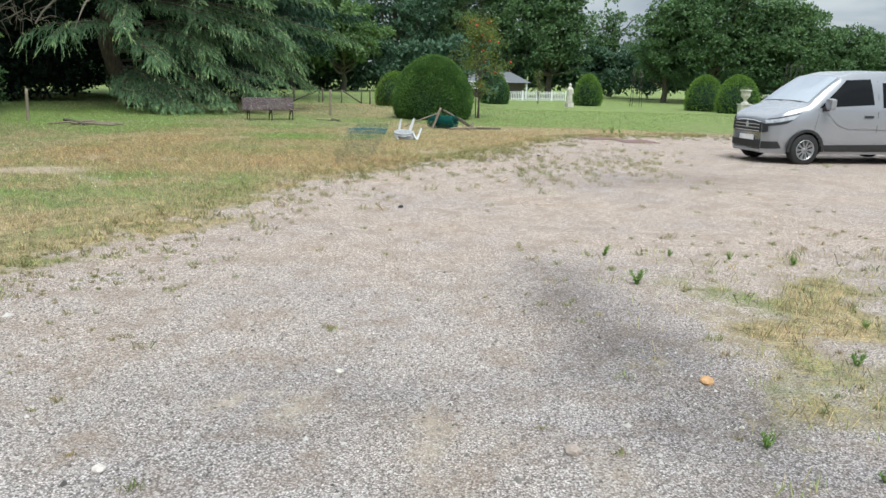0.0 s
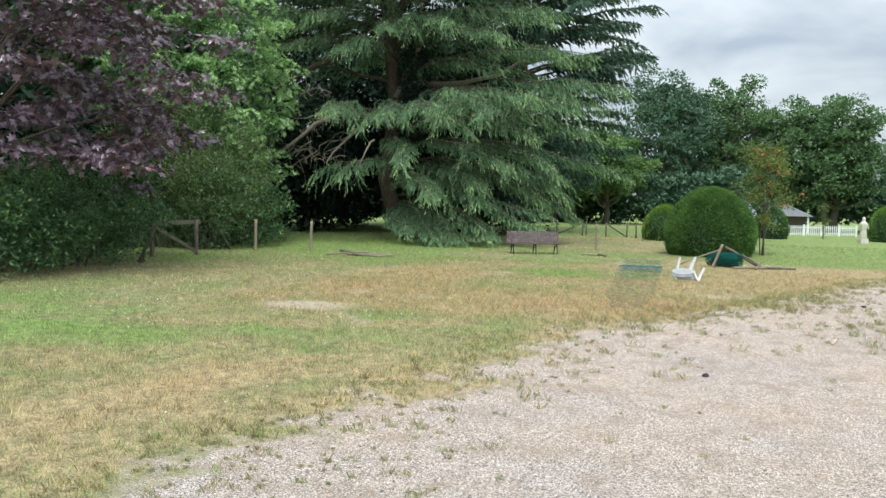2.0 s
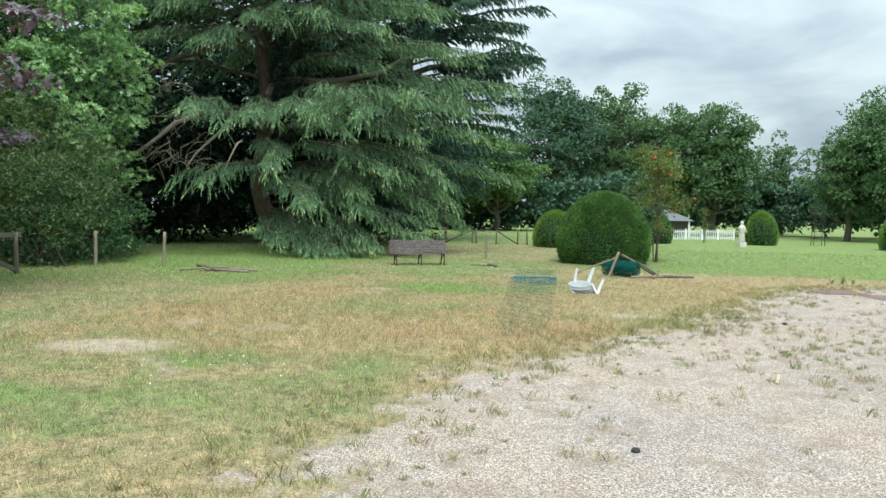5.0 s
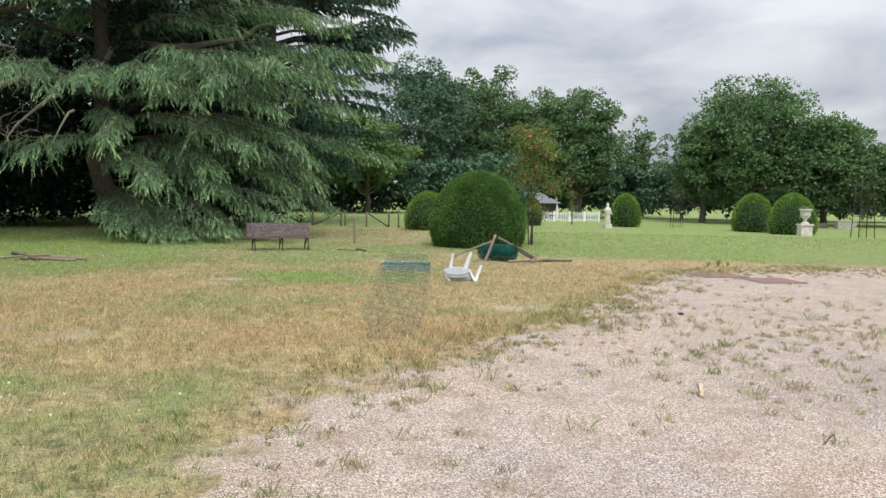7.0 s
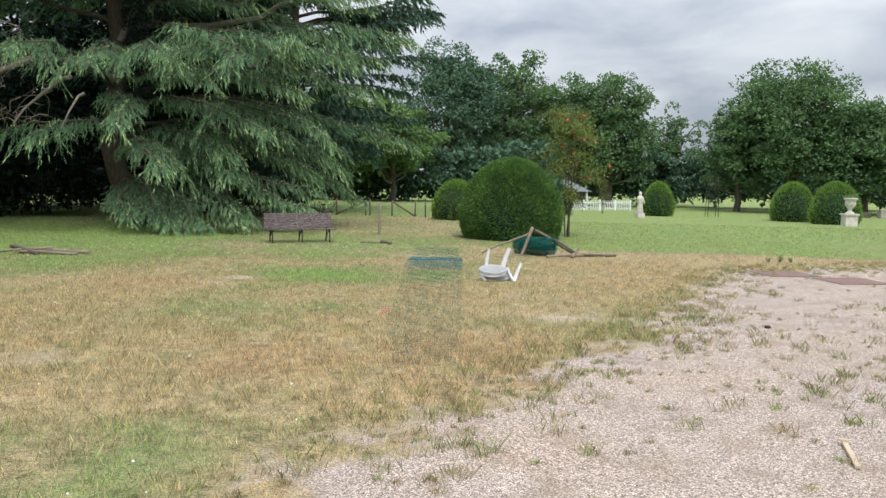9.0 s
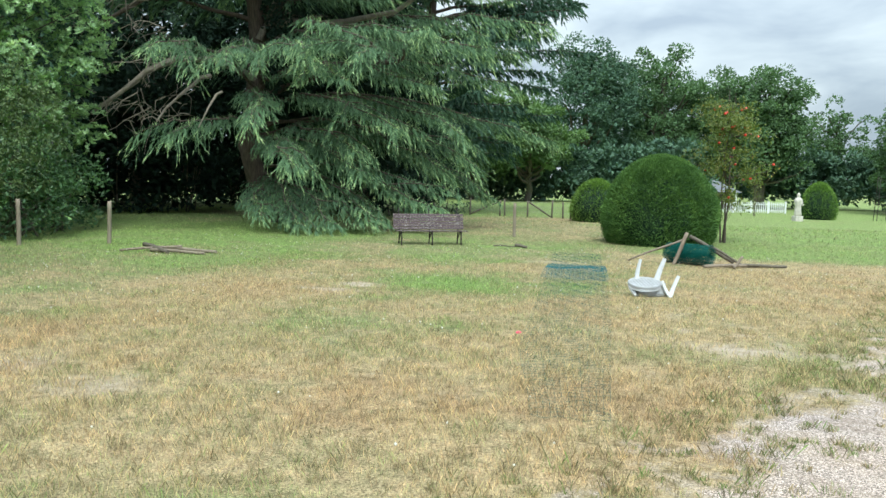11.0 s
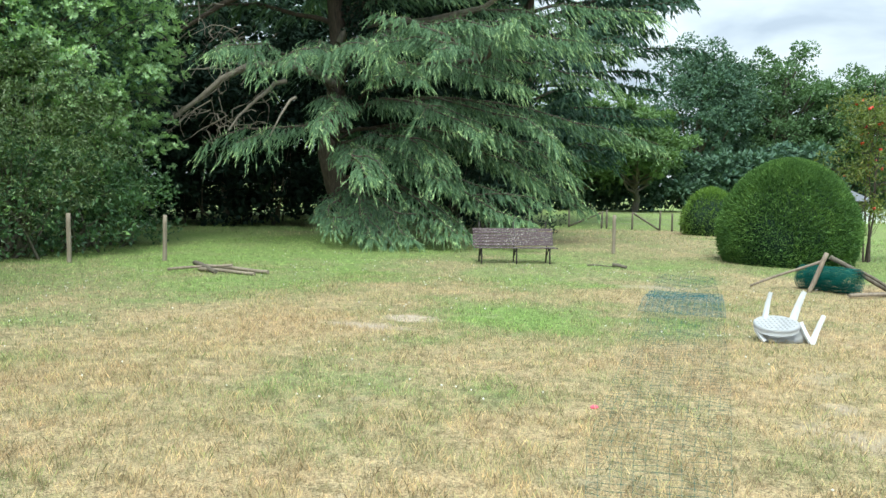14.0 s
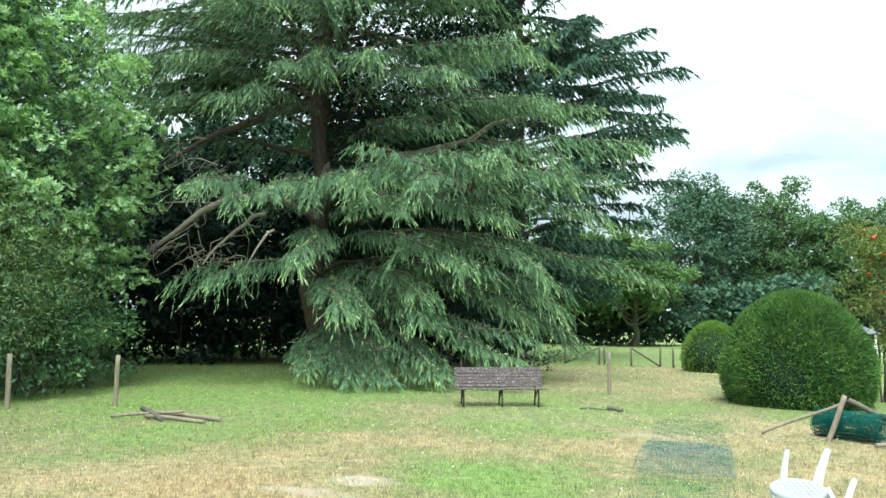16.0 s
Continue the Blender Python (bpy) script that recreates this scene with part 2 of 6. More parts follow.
def plain_mat(name, colour, rough=0.6, metal=0.0, vary=0.15, scale=6.0, relief=0.0, spec=0.5, coat=0.0):
    """A solid surface with soft variation of tone and, where wanted, fine relief."""
    m, n, l, b = mat(name)
    v = coords(n, l)
    f = tex_noise(n, l, v, scale, 5, 0.6)
    lo, hi = tuple(c * (1 - vary) for c in colour), tuple(min(1, c * (1 + vary)) for c in colour)
    l.new(ramp(n, l, f, [(0.3, lo), (0.7, hi)]), b.inputs["Base Color"])
    b.inputs["Roughness"].default_value, b.inputs["Metallic"].default_value = rough, metal
    b.inputs["Specular IOR Level"].default_value = spec
    b.inputs["Coat Weight"].default_value = coat
    if relief:
        bump(n, l, b, tex_noise(n, l, v, scale * 6, 4, 0.6), 0.6, relief)
    return m


def wood_mat(name, dark, light, specks=None):
    """Weathered wood with grain along z, and lichen or flaked paint where given."""
    m, n, l, b = mat(name)
    f = tex_noise(n, l, coords(n, l, (14, 14, 1.2)), 2.5, 6, 0.65)
    c = ramp(n, l, f, [(0.28, dark), (0.72, light)])
    c = mix(n, l, ramp(n, l, tex_noise(n, l, coords(n, l), 2.0, 3), [(0.4, (0, 0, 0)), (0.7, (0.5, 0.5, 0.5))]), c, dark)
    if specks:
        s = tex_noise(n, l, coords(n, l), 38, 3, 0.7)
        c = mix(n, l, ramp(n, l, s, [(0.57, (0, 0, 0)), (0.62, (0.9, 0.9, 0.9))]), c, specks)
    l.new(c, b.inputs["Base Color"])
    b.inputs["Roughness"].default_value = 0.85
    bump(n, l, b, f, 0.5, 0.004)
    return m


GROUND = ground_material()
BLADES = blade_material("grass_blades")
TUFTS = blade_material("weed_tufts", 0.74)
CEDAR = leaf_mat("cedar_needles", (0.034, 0.070, 0.058), (0.162, 0.272, 0.145), (0.48, 0.63, 0.30), 0.62, 0.18, 0.9, 0.12, growth=0.62)
CEDAR_DARK = leaf_mat("dark_cedar_needles", (0.030, 0.066, 0.056), (0.078, 0.146, 0.100), (0.15, 0.24, 0.14), 0.65, 0.15, 0.4, 0.15, growth=0.5)
MAPLE = leaf_mat("purple_maple_leaves", (0.034, 0.021, 0.034), (0.150, 0.096, 0.140), (0.31, 0.165, 0.195), 0.30, 0.14, 0.8, 0.9)
LAUREL = leaf_mat("laurel_leaves", (0.140, 0.245, 0.132), (0.43, 0.62, 0.325), (0.74, 0.88, 0.53), 0.34, 0.44, 1.8, 0.6)
OLIVE = leaf_mat("olive_shrub_leaves", (0.052, 0.094, 0.038), (0.150, 0.215, 0.082), (0.28, 0.34, 0.14), 0.42, 0.28, 1.4, 0.5)
SHRUB = leaf_mat("hedge_shrub_leaves", (0.032, 0.070, 0.036), (0.095, 0.185, 0.078), (0.290, 0.480, 0.140), 0.42, 0.3, 0.9, 0.4)
YEW = leaf_mat("yew_needles", (0.034, 0.080, 0.030), (0.130, 0.240, 0.064), (0.275, 0.420, 0.110), 0.65, 0.15, 1.5, 0.1)
BOX = leaf_mat("light_topiary_needles", (0.070, 0.145, 0.032), (0.195, 0.325, 0.065), (0.320, 0.480, 0.095), 0.5, 0.2, 1.2)
# near-black leaves: shade inside crowns and thickets is put into the colour
SHADE_LEAF = leaf_mat("shade_dark_leaves", (0.013, 0.024, 0.020), (0.034, 0.060, 0.042), None, 0.8, 0.1, 0.5, 0.04)
# lifted, greyed greens: distance haze is put into the leaf colour
FARLEAF = leaf_mat("hazed_oak_leaves", (0.057, 0.107, 0.056), (0.147, 0.240, 0.115), (0.228, 0.343, 0.156), 0.55, 0.25, 0.25, 0.12)
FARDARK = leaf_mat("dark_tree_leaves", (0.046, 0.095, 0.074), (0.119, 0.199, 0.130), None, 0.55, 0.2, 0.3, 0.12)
FARLIGHT = leaf_mat("light_tree_leaves", (0.073, 0.135, 0.056), (0.169, 0.270, 0.110), None, 0.55, 0.3, 0.3)
ROWAN = leaf_mat("rowan_leaves", (0.075, 0.135, 0.035), (0.200, 0.240, 0.072), (0.42, 0.26, 0.08), 0.5, 0.35, 2.0)
BERRY = plain_mat("rowan_berries", (0.72, 0.055, 0.03), 0.35, 0, 0.2, 20)
BARK = bark_mat("cedar_bark", (0.045, 0.035, 0.030), (0.16, 0.125, 0.10))
BARK_PALE = bark_mat("bare_limb_bark", (0.14, 0.12, 0.10), (0.34, 0.30, 0.25))
BARK_GREEN = bark_mat("mossy_bark", (0.05, 0.045, 0.035), (0.15, 0.13, 0.10), (0.09, 0.11, 0.04))

# ---- mesh helpers ----
RNG = np.random.default_rng(7)


def np_mesh(name, verts, faces, material, smooth=False, cover_values=None):
    """A mesh object from arrays: faces is (n, 3) or (n, 4)."""
    me = bpy.data.meshes.new(name)
    k = faces.shape[1]
    me.vertices.add(len(verts)); me.vertices.foreach_set("co", np.asarray(verts, np.float32).ravel())
    me.loops.add(faces.size); me.loops.foreach_set("vertex_index", faces.astype(np.int32).ravel())
    me.polygons.add(len(faces))
    me.polygons.foreach_set("loop_start", np.arange(0, faces.size, k, dtype=np.int32))
    me.polygons.foreach_set("loop_total", np.full(len(faces), k, np.int32))
    me.polygons.foreach_set("use_smooth", np.full(len(faces), smooth))
    if cover_values is not None:
        a = me.attributes.new("cover", "FLOAT_COLOR", "POINT")
        a.data.foreach_set("color", np.asarray(cover_values, np.float32).ravel())
    me.update(calc_edges=True)
    me.materials.append(material)
    return new(name, me)


def part(name, bm, material, parent, label=""):
    """Links a bmesh as one mesh object under a thing or a part."""
    me = bpy.data.meshes.new(name)
    bm.normal_update()
    bm.to_mesh(me)
    bm.free()
    me.materials.append(material)
    ob = new(name, me)
    ob.parent = parent
    if label:
        ob["label"] = label
    return ob


def child(ob, parent, label=""):
    ob.parent = parent
    if label:
        ob["label"] = label
    return ob


def thing(name, label, category, m=None, group="", kind=""):
    ob = new(name)
    ob.empty_display_size = 0.2
    if m is not None:
        ob.matrix_basis = m
    return tagged(ob, label, category, group, kind)


def unit(v):
    return v / np.maximum(np.linalg.norm(v, axis=-1, keepdims=True), 1e-9)


def tubes(limbs, sides=7):
    """Tapered tubes along polylines: limbs is a list of (points, radii)."""
    vs, fs, base = [], [], 0
    ang = np.linspace(0, 2 * np.pi, sides, endpoint=False)
    for pts, rad in limbs:
        p, r = np.asarray(pts, float), np.asarray(rad, float)
        d = unit(np.gradient(p, axis=0))
        ref = np.where(np.abs(d[:, 2:3]) > 0.9, np.array([[1.0, 0, 0]]), np.array([[0, 0, 1.0]]))
        a = unit(np.cross(d, ref)); b = np.cross(d, a)
        ring = p[:, None] + r[:, None, None] * (np.cos(ang)[None, :, None] * a[:, None] + np.sin(ang)[None, :, None] * b[:, None])
        vs.append(ring.reshape(-1, 3))
        n = len(p)
        i, j = np.meshgrid(np.arange(n - 1), np.arange(sides), indexing="ij")
        q = np.stack([i * sides + j, i * sides + (j + 1) % sides, (i + 1) * sides + (j + 1) % sides, (i + 1) * sides + j], -1).reshape(-1, 4)
        fs.append(q + base)
        base += n * sides
    return np.concatenate(vs), np.concatenate(fs)


def bend(a, b, sag=0.0, n=7, wob=0.0):
    """A polyline from a to b that sags (or rises) in the middle and wobbles."""
    t = np.linspace(0, 1, n)[:, None]
    p = np.asarray(a, float) * (1 - t) + np.asarray(b, float) * t
    p[:, 2] += sag * np.sin(np.pi * t[:, 0])
    if wob:
        p[1:-1] += RNG.normal(0, wob, (n - 2, 3))
    return p


def leaf_quads(c, along, normal, length, width, fold=0.25):
    """Kite-shaped leaves, folded along the midrib."""
    along, normal = unit(along), unit(normal)
    side = unit(np.cross(along, normal)); normal = np.cross(side, along)
    ln, wd = length[:, None], width[:, None]
    v = np.stack([c, c + along * ln * 0.45 + side * wd * 0.5 - normal * wd * fold, c + along * ln, c + along * ln * 0.45 - side * wd * 0.5 - normal * wd * fold], 1)
    return v.reshape(-1, 3), np.arange(4 * len(c)).reshape(-1, 4)


def needle_tris(c, along, normal, length, width):
    """Slim pointed needles, one triangle each."""
    along = unit(along)
    side = unit(np.cross(along, normal)) * (width * 0.5)[:, None]
    v = np.stack([c - side, c + side, c + along * length[:, None]], 1)
    return v.reshape(-1, 3), np.arange(3 * len(c)).reshape(-1, 3)


def clump_leaves(centres, radii, count, length, width, squash=0.75, droop=0.2, out=None):
    """Leaves on the outer shells of many small clumps."""
    k = len(centres)
    idx = np.repeat(np.arange(k), count)
    d = unit(RNG.normal(size=(len(idx), 3)))
    d[:, 2] = np.where(RNG.random(len(idx)) < 0.78, np.abs(d[:, 2]), d[:, 2])
    r = radii[idx] * (0.45 + 0.55 * RNG.random(len(idx)) ** 0.5)
    c = centres[idx] + d * r[:, None] * np.array([1, 1, squash])
    al = d + RNG.normal(0, 0.7, d.shape); al[:, 2] -= droop
    no = d * 0.6 + np.array([0, 0, 0.9]) + RNG.normal(0, 0.5, d.shape)
    s = RNG.uniform(0.7, 1.3, len(idx))
    return leaf_quads(c, al, no, length * s, width * s)


def rosettes(centres, radii, count, length, width, leaves=8, squash=0.8):
    """Whorls of leaves spread round the shoot tips on the sunny side of each clump."""
    idx = np.repeat(np.arange(len(centres)), count)
    d = unit(RNG.normal(size=(len(idx), 3)))
    d[:, 2] = np.where(RNG.random(len(idx)) < 0.85, np.abs(d[:, 2]), d[:, 2])
    c = centres[idx] + d * (radii[idx] * RNG.uniform(0.75, 1.0, len(idx)))[:, None] * np.array([1, 1, squash])
    ax = unit(d + np.array([0, 0, 0.55]) + RNG.normal(0, 0.25, d.shape))
    p = unit(np.cross(ax, RNG.normal(size=ax.shape)))
    q = np.cross(ax, p)
    j = np.repeat(np.arange(len(idx)), leaves)
    phi = np.tile(np.arange(leaves) * 2 * np.pi / leaves, len(idx)) + RNG.normal(0, 0.2, len(j))
    sp = p[j] * np.cos(phi)[:, None] + q[j] * np.sin(phi)[:, None]
    open_ = RNG.uniform(0.2, 0.9, len(j))[:, None]
    s = RNG.uniform(0.7, 1.25, len(idx))[j]
    return leaf_quads(c[j], sp + ax[j] * open_, ax[j] - sp * open_ * 0.6, length * s, width * s)


def noise2(x, y, cell, seed=0):
    """Smooth value noise in the plane, 0..1."""
    g = np.random.default_rng(100 + seed).random((64, 64))
    u, v = x / cell + 500.5, y / cell + 500.5
    i, j = np.floor(u).astype(int), np.floor(v).astype(int)
    fu, fv = u - i, v - j
    fu, fv = fu * fu * (3 - 2 * fu), fv * fv * (3 - 2 * fv)
    a = g[i % 64, j % 64] * (1 - fu) + g[(i + 1) % 64, j % 64] * fu
    b = g[i % 64, (j + 1) % 64] * (1 - fu) + g[(i + 1) % 64, (j + 1) % 64] * fu
    return a * (1 - fv) + b * fv


def step(a, b, x):
    t = np.clip((x - a) / (b - a), 0, 1)
    return t * t * (3 - 2 * t)


def spot(x, y, cx, cy, rx, ry, turn=0.0, soft=0.5):
    """1 inside an ellipse, falling to 0 at its edge."""
    c, s = math.cos(radians(turn)), math.sin(radians(turn))
    u, v = ((x - cx) * c + (y - cy) * s) / rx, (-(x - cx) * s + (y - cy) * c) / ry
    return 1 - step(1 - soft, 1 + soft, np.sqrt(u * u + v * v) + 0.35 * (noise2(x, y, 0.5, 9) - 0.5))


def height(x, y):
    """The lie of the land: nearly level, falling away behind the lawn."""
    z = -0.04 - 0.19 * step(12, 27, y) - 1.3 * step(36, 80, y) * step(-4, 5, x)
    z = z + 0.10 * np.exp(-((x + 6) / 5.0) ** 2 - ((y - 38) / 4.0) ** 2)
    return z + 0.03 * (noise2(x, y, 2.3, 1) - 0.5) + 0.012 * (noise2(x, y, 0.6, 2) - 0.5)


EDGE_Y = [-40, 0, 5, 7, 8.2, 9.5, 11.5, 12.8, 13.7, 15.3, 17, 19, 20.5, 24, 60]
EDGE_X = [-5, -4.2, -3.8, -3.5, -3.1, -2.95, -2.6, -2.0, -1.2, -0.2, 0.7, 1.3, 2.2, 3.4, 9]


def cover(x, y):
    """Red gravel, green how green the grass is, blue bare soil, alpha damp dark gravel."""
    wob = 0.55 * (noise2(x, y, 1.1, 3) - 0.5) + 1.0 * (noise2(x, y, 0.3, 4) - 0.5)
    d = np.minimum(x - np.interp(y, EDGE_Y, EDGE_X), 0.75 * (np.interp(x, [2, 5.5, 9.5, 22, 40], [23.0, 25.2, 27.2, 28.5, 20]) - y))
    d = np.minimum(d, 26 - x)
    gravel = step(-0.75, 1.3, d + wob)
    weeds = 0.85 * spot(x, y, 3.6, 4.5, 2.2, 3.0, 8, 0.7)
    gravel = gravel * (1 - 0.85 * weeds * (0.25 + 1.1 * noise2(x, y, 0.35, 5)))
    gravel = gravel * (1 - 0.35 * spot(x, y, 2.6, 15.5, 1.0, 2.0, 40) * (noise2(x, y, 0.5, 5)))
    n1, n2 = noise2(x, y, 3.1, 6), noise2(x, y, 0.9, 7)
    green = 0.10 + 0.21 * step(14.5, 10, y) + 0.06 * step(15, 17, y) + 0.38 * n1 + 0.32 * (n2 - 0.5) + 0.28 * (noise2(x, y, 0.28, 8) - 0.5)
    green += 0.30 * step(-6, -11, x) * step(6, 14, y) + 0.25 * step(-7, -10, x) * step(18, 22, y)
    green += 0.6 * spot(x, y, -4.0, 21.5, 1.7, 1.4, 10, 0.95) + 0.22 * spot(x, y, -7.2, 25.4, 3.2, 1.3) + 0.3 * spot(x, y, -4.6, 28, 3.5, 2.0, 0)
    green += 0.3 * spot(x, y, -5.0, 11.9, 0.6, 0.45) + 0.3 * spot(x, y, -4.9, 9.3, 0.6, 0.4) + 0.3 * spot(x, y, -6.0, 10.0, 0.7, 0.4) + 0.25 * spot(x, y, -8.0, 9.0, 1.5, 0.8)
    green -= 0.075 * step(12.5, 15.5, y) * step(22, 20, y)
    lawn = np.maximum(step(28.0, 29.5, y + 0.08 * x + wob * 0.5) * step(-2.6, -0.8, x), step(44, 47, y))
    lawn = np.maximum(lawn, (0.45 + 0.55 * n2) * step(-0.5, -3, x) * step(27.2, 29.5, y) * step(34, 32, y))
    green = green * (1 - lawn) + lawn * (0.82 + 0.12 * n1)
    straw = step(32.5, 34.5, y) * step(45, 43, y) * step(-1.0, -2.6, x) * step(-13, -10, x)
    green = green * (1 - straw) + straw * (0.42 + 0.28 * n2)
    weedg = spot(x, y, 3.55, 4.4, 2.4, 3.1)
    green = green + 0.12 * weedg * n2
    soil = spot(x, y, -6.5, 12.3, 0.75, 0.42, 8) + 0.45 * spot(x, y, -5.3, 11.5, 0.7, 0.2, -42)
    soil += 0.8 * spot(x, y, -5.5, 20.75, 0.42, 0.3) + 0.7 * spot(x, y, -5.75, 20.0, 0.5, 0.22) + 0.35 * spot(x, y, -6.5, 14.4, 0.6, 0.4)
    soil += 0.3 * spot(x, y, -9.9, 12.1, 1.1, 0.55, -30) + 0.42 * spot(x, y, -5.3, 14.1, 0.5, 0.4) + 0.5 * spot(x, y, -2.9, 25.9, 0.8, 0.35)
    soil += 0.24 * step(0.62, 0.85, noise2(x, y, 0.45, 51)) * step(12, 14, y) * step(27, 22, y) * step(-8, -6, x)
    soil += 0.5 * (spot(x, y, 0.45, 3.2, 1.0, 0.6, 0, 0.9) + spot(x, y, -1.05, 3.7, 0.5, 0.3, 20, 0.9) + spot(x, y, 1.8, 11.4, 0.9, 0.7, 0, 0.9)) * noise2(x, y, 0.22, 64)
    soil += 0.5 * spot(x, y, -0.35, 17.6, 0.9, 1.4, 0, 0.9) * step(0.35, 0.75, noise2(x, y, 0.3, 66))
    soil += 0.42 * (spot(x, y, -0.2, 4.3, 0.08, 1.6, 9, 0.9) * (0.4 + 0.9 * noise2(x, y, 0.2, 65)))
    damp = spot(x, y, 1.22, 4.75, 0.5, 1.7, 11, 0.8) * (0.25 + 0.8 * noise2(x, y, 0.3, 63)) + 0.28 * spot(x, y, 0.4, 3.2, 1.7, 0.9, 0, 0.8) * noise2(x, y, 0.3, 61) + 0.25 * spot(x, y, -0.9, 3.9, 1.3, 0.5, 10, 0.8) * noise2(x, y, 0.25, 62) + 0.35 * spot(x, y, 4.0, 13.0, 2.2, 0.8, 20, 0.8)
    return np.stack([gravel, np.clip(green, 0, 1), np.clip(soil, 0, 1), np.clip(damp, 0, 1)], -1)


# ---- ground: one sheet to the horizon ----
def build_ground():
    gx = np.concatenate([-np.geomspace(1800, 16.5, 34), np.arange(-16, 12.01, 0.19), np.geomspace(12.5, 1800, 36)])
    gy = np.concatenate([-np.geomspace(1800, 3.5, 24), np.arange(-3, 33.01, 0.19), np.geomspace(33.5, 90, 34), np.geomspace(98, 1800, 16)])
    x, y = np.meshgrid(gx, gy, indexing="xy")
    v = np.stack([x, y, height(x, y)], -1).reshape(-1, 3)
    nx, ny = len(gx), len(gy)
    i, j = np.meshgrid(np.arange(nx - 1), np.arange(ny - 1), indexing="xy")
    a = (j * nx + i).ravel()
    f = np.stack([a, a + 1, a + nx + 1, a + nx], -1)
    ob = np_mesh("ground", v, f, GROUND, True, cover(x.ravel(), y.ravel()))
    tagged(ob, "pale gravel drive and dry summer lawn", "ground", kind="structure")


build_ground()


def blades(name, x, y, h, w, lean, label, material=BLADES):
    """Single grass blades, each a slender bent strip."""
    n = len(x)
    z = height(x, y) - 0.005
    a = RNG.uniform(0, 2 * np.pi, n)
    side = np.stack([np.cos(a), np.sin(a), np.zeros(n)], -1) * w[:, None] * 0.5
    b = RNG.uniform(0, 2 * np.pi, n)
    tip = np.stack([np.cos(b) * lean * h, np.sin(b) * lean * h, h], -1)
    p = np.stack([x, y, z], -1)
    v = np.stack([p - side, p + side, p + tip * np.array([0.75, 0.75, 0.9]) + side * 0.45, p + tip - side * 0.1], 1).reshape(-1, 3)
    f = np.arange(4 * n).reshape(-1, 4)
    c = np.repeat(cover(x, y), 4, axis=0)
    ob = np_mesh(name, v, f, material, False, c)
    return tagged(ob, label, "grass", kind="stuff")


def scatter(x0, x1, y0, y1, per_m2):
    n = int((x1 - x0) * (y1 - y0) * per_m2)
    return RNG.uniform(x0, x1, n), RNG.uniform(y0, y1, n)


def build_grass():
    xs, ys, hs, ws = [], [], [], []
    # nearer stretches are sown thicker with finer blades
    for x0, x1, y0, y1, dens, hh, ww in (
        (-8, 1, 4.5, 12, 1350, 0.042, 0.0038), (-8, 2.5, 12, 17, 2500, 0.044, 0.0031), (-8, 3, 17, 21, 1600, 0.040, 0.0041), (-9, 3, 21, 26, 850, 0.04, 0.0052),
        (-17, -8, 7, 26, 380, 0.04, 0.0075), (-17, 9, 26, 34, 230, 0.035, 0.009), (1.2, 6, 1.8, 8, 1000, 0.05, 0.0048),
        (3, 12, 17, 26, 150, 0.04, 0.008), (-24, 22, 34, 48, 40, 0.05, 0.018),
    ):
        x, y = scatter(x0, x1, y0, y1, dens)
        c = cover(x, y)
        tuft = noise2(x, y, 0.16, 21)
        edge = np.clip(1.25 - 1.35 * c[:, 0], 0, 1)
        keep = RNG.random(len(x)) < edge * (0.45 + 0.8 * tuft) * (1 - 0.9 * c[:, 2])
        # in gravel only the cores of tufts survive
        keep &= (c[:, 0] < 0.35) | (tuft > 0.55 + 0.25 * c[:, 0])
        x, y, c, tuft = x[keep], y[keep], c[keep], tuft[keep]
        xs.append(x); ys.append(y)
        hs.append(hh * RNG.uniform(0.5, 1.5, len(x)) * (0.6 + 0.8 * tuft)); ws.append(ww * RNG.uniform(0.7, 1.4, len(x)))
    x, y, h, w = map(np.concatenate, (xs, ys, hs, ws))
    blades("lawn_grass", x, y, h, w, RNG.uniform(0.05, 0.75, len(x)) , "dry patchy summer grass, straw and green")


build_grass()


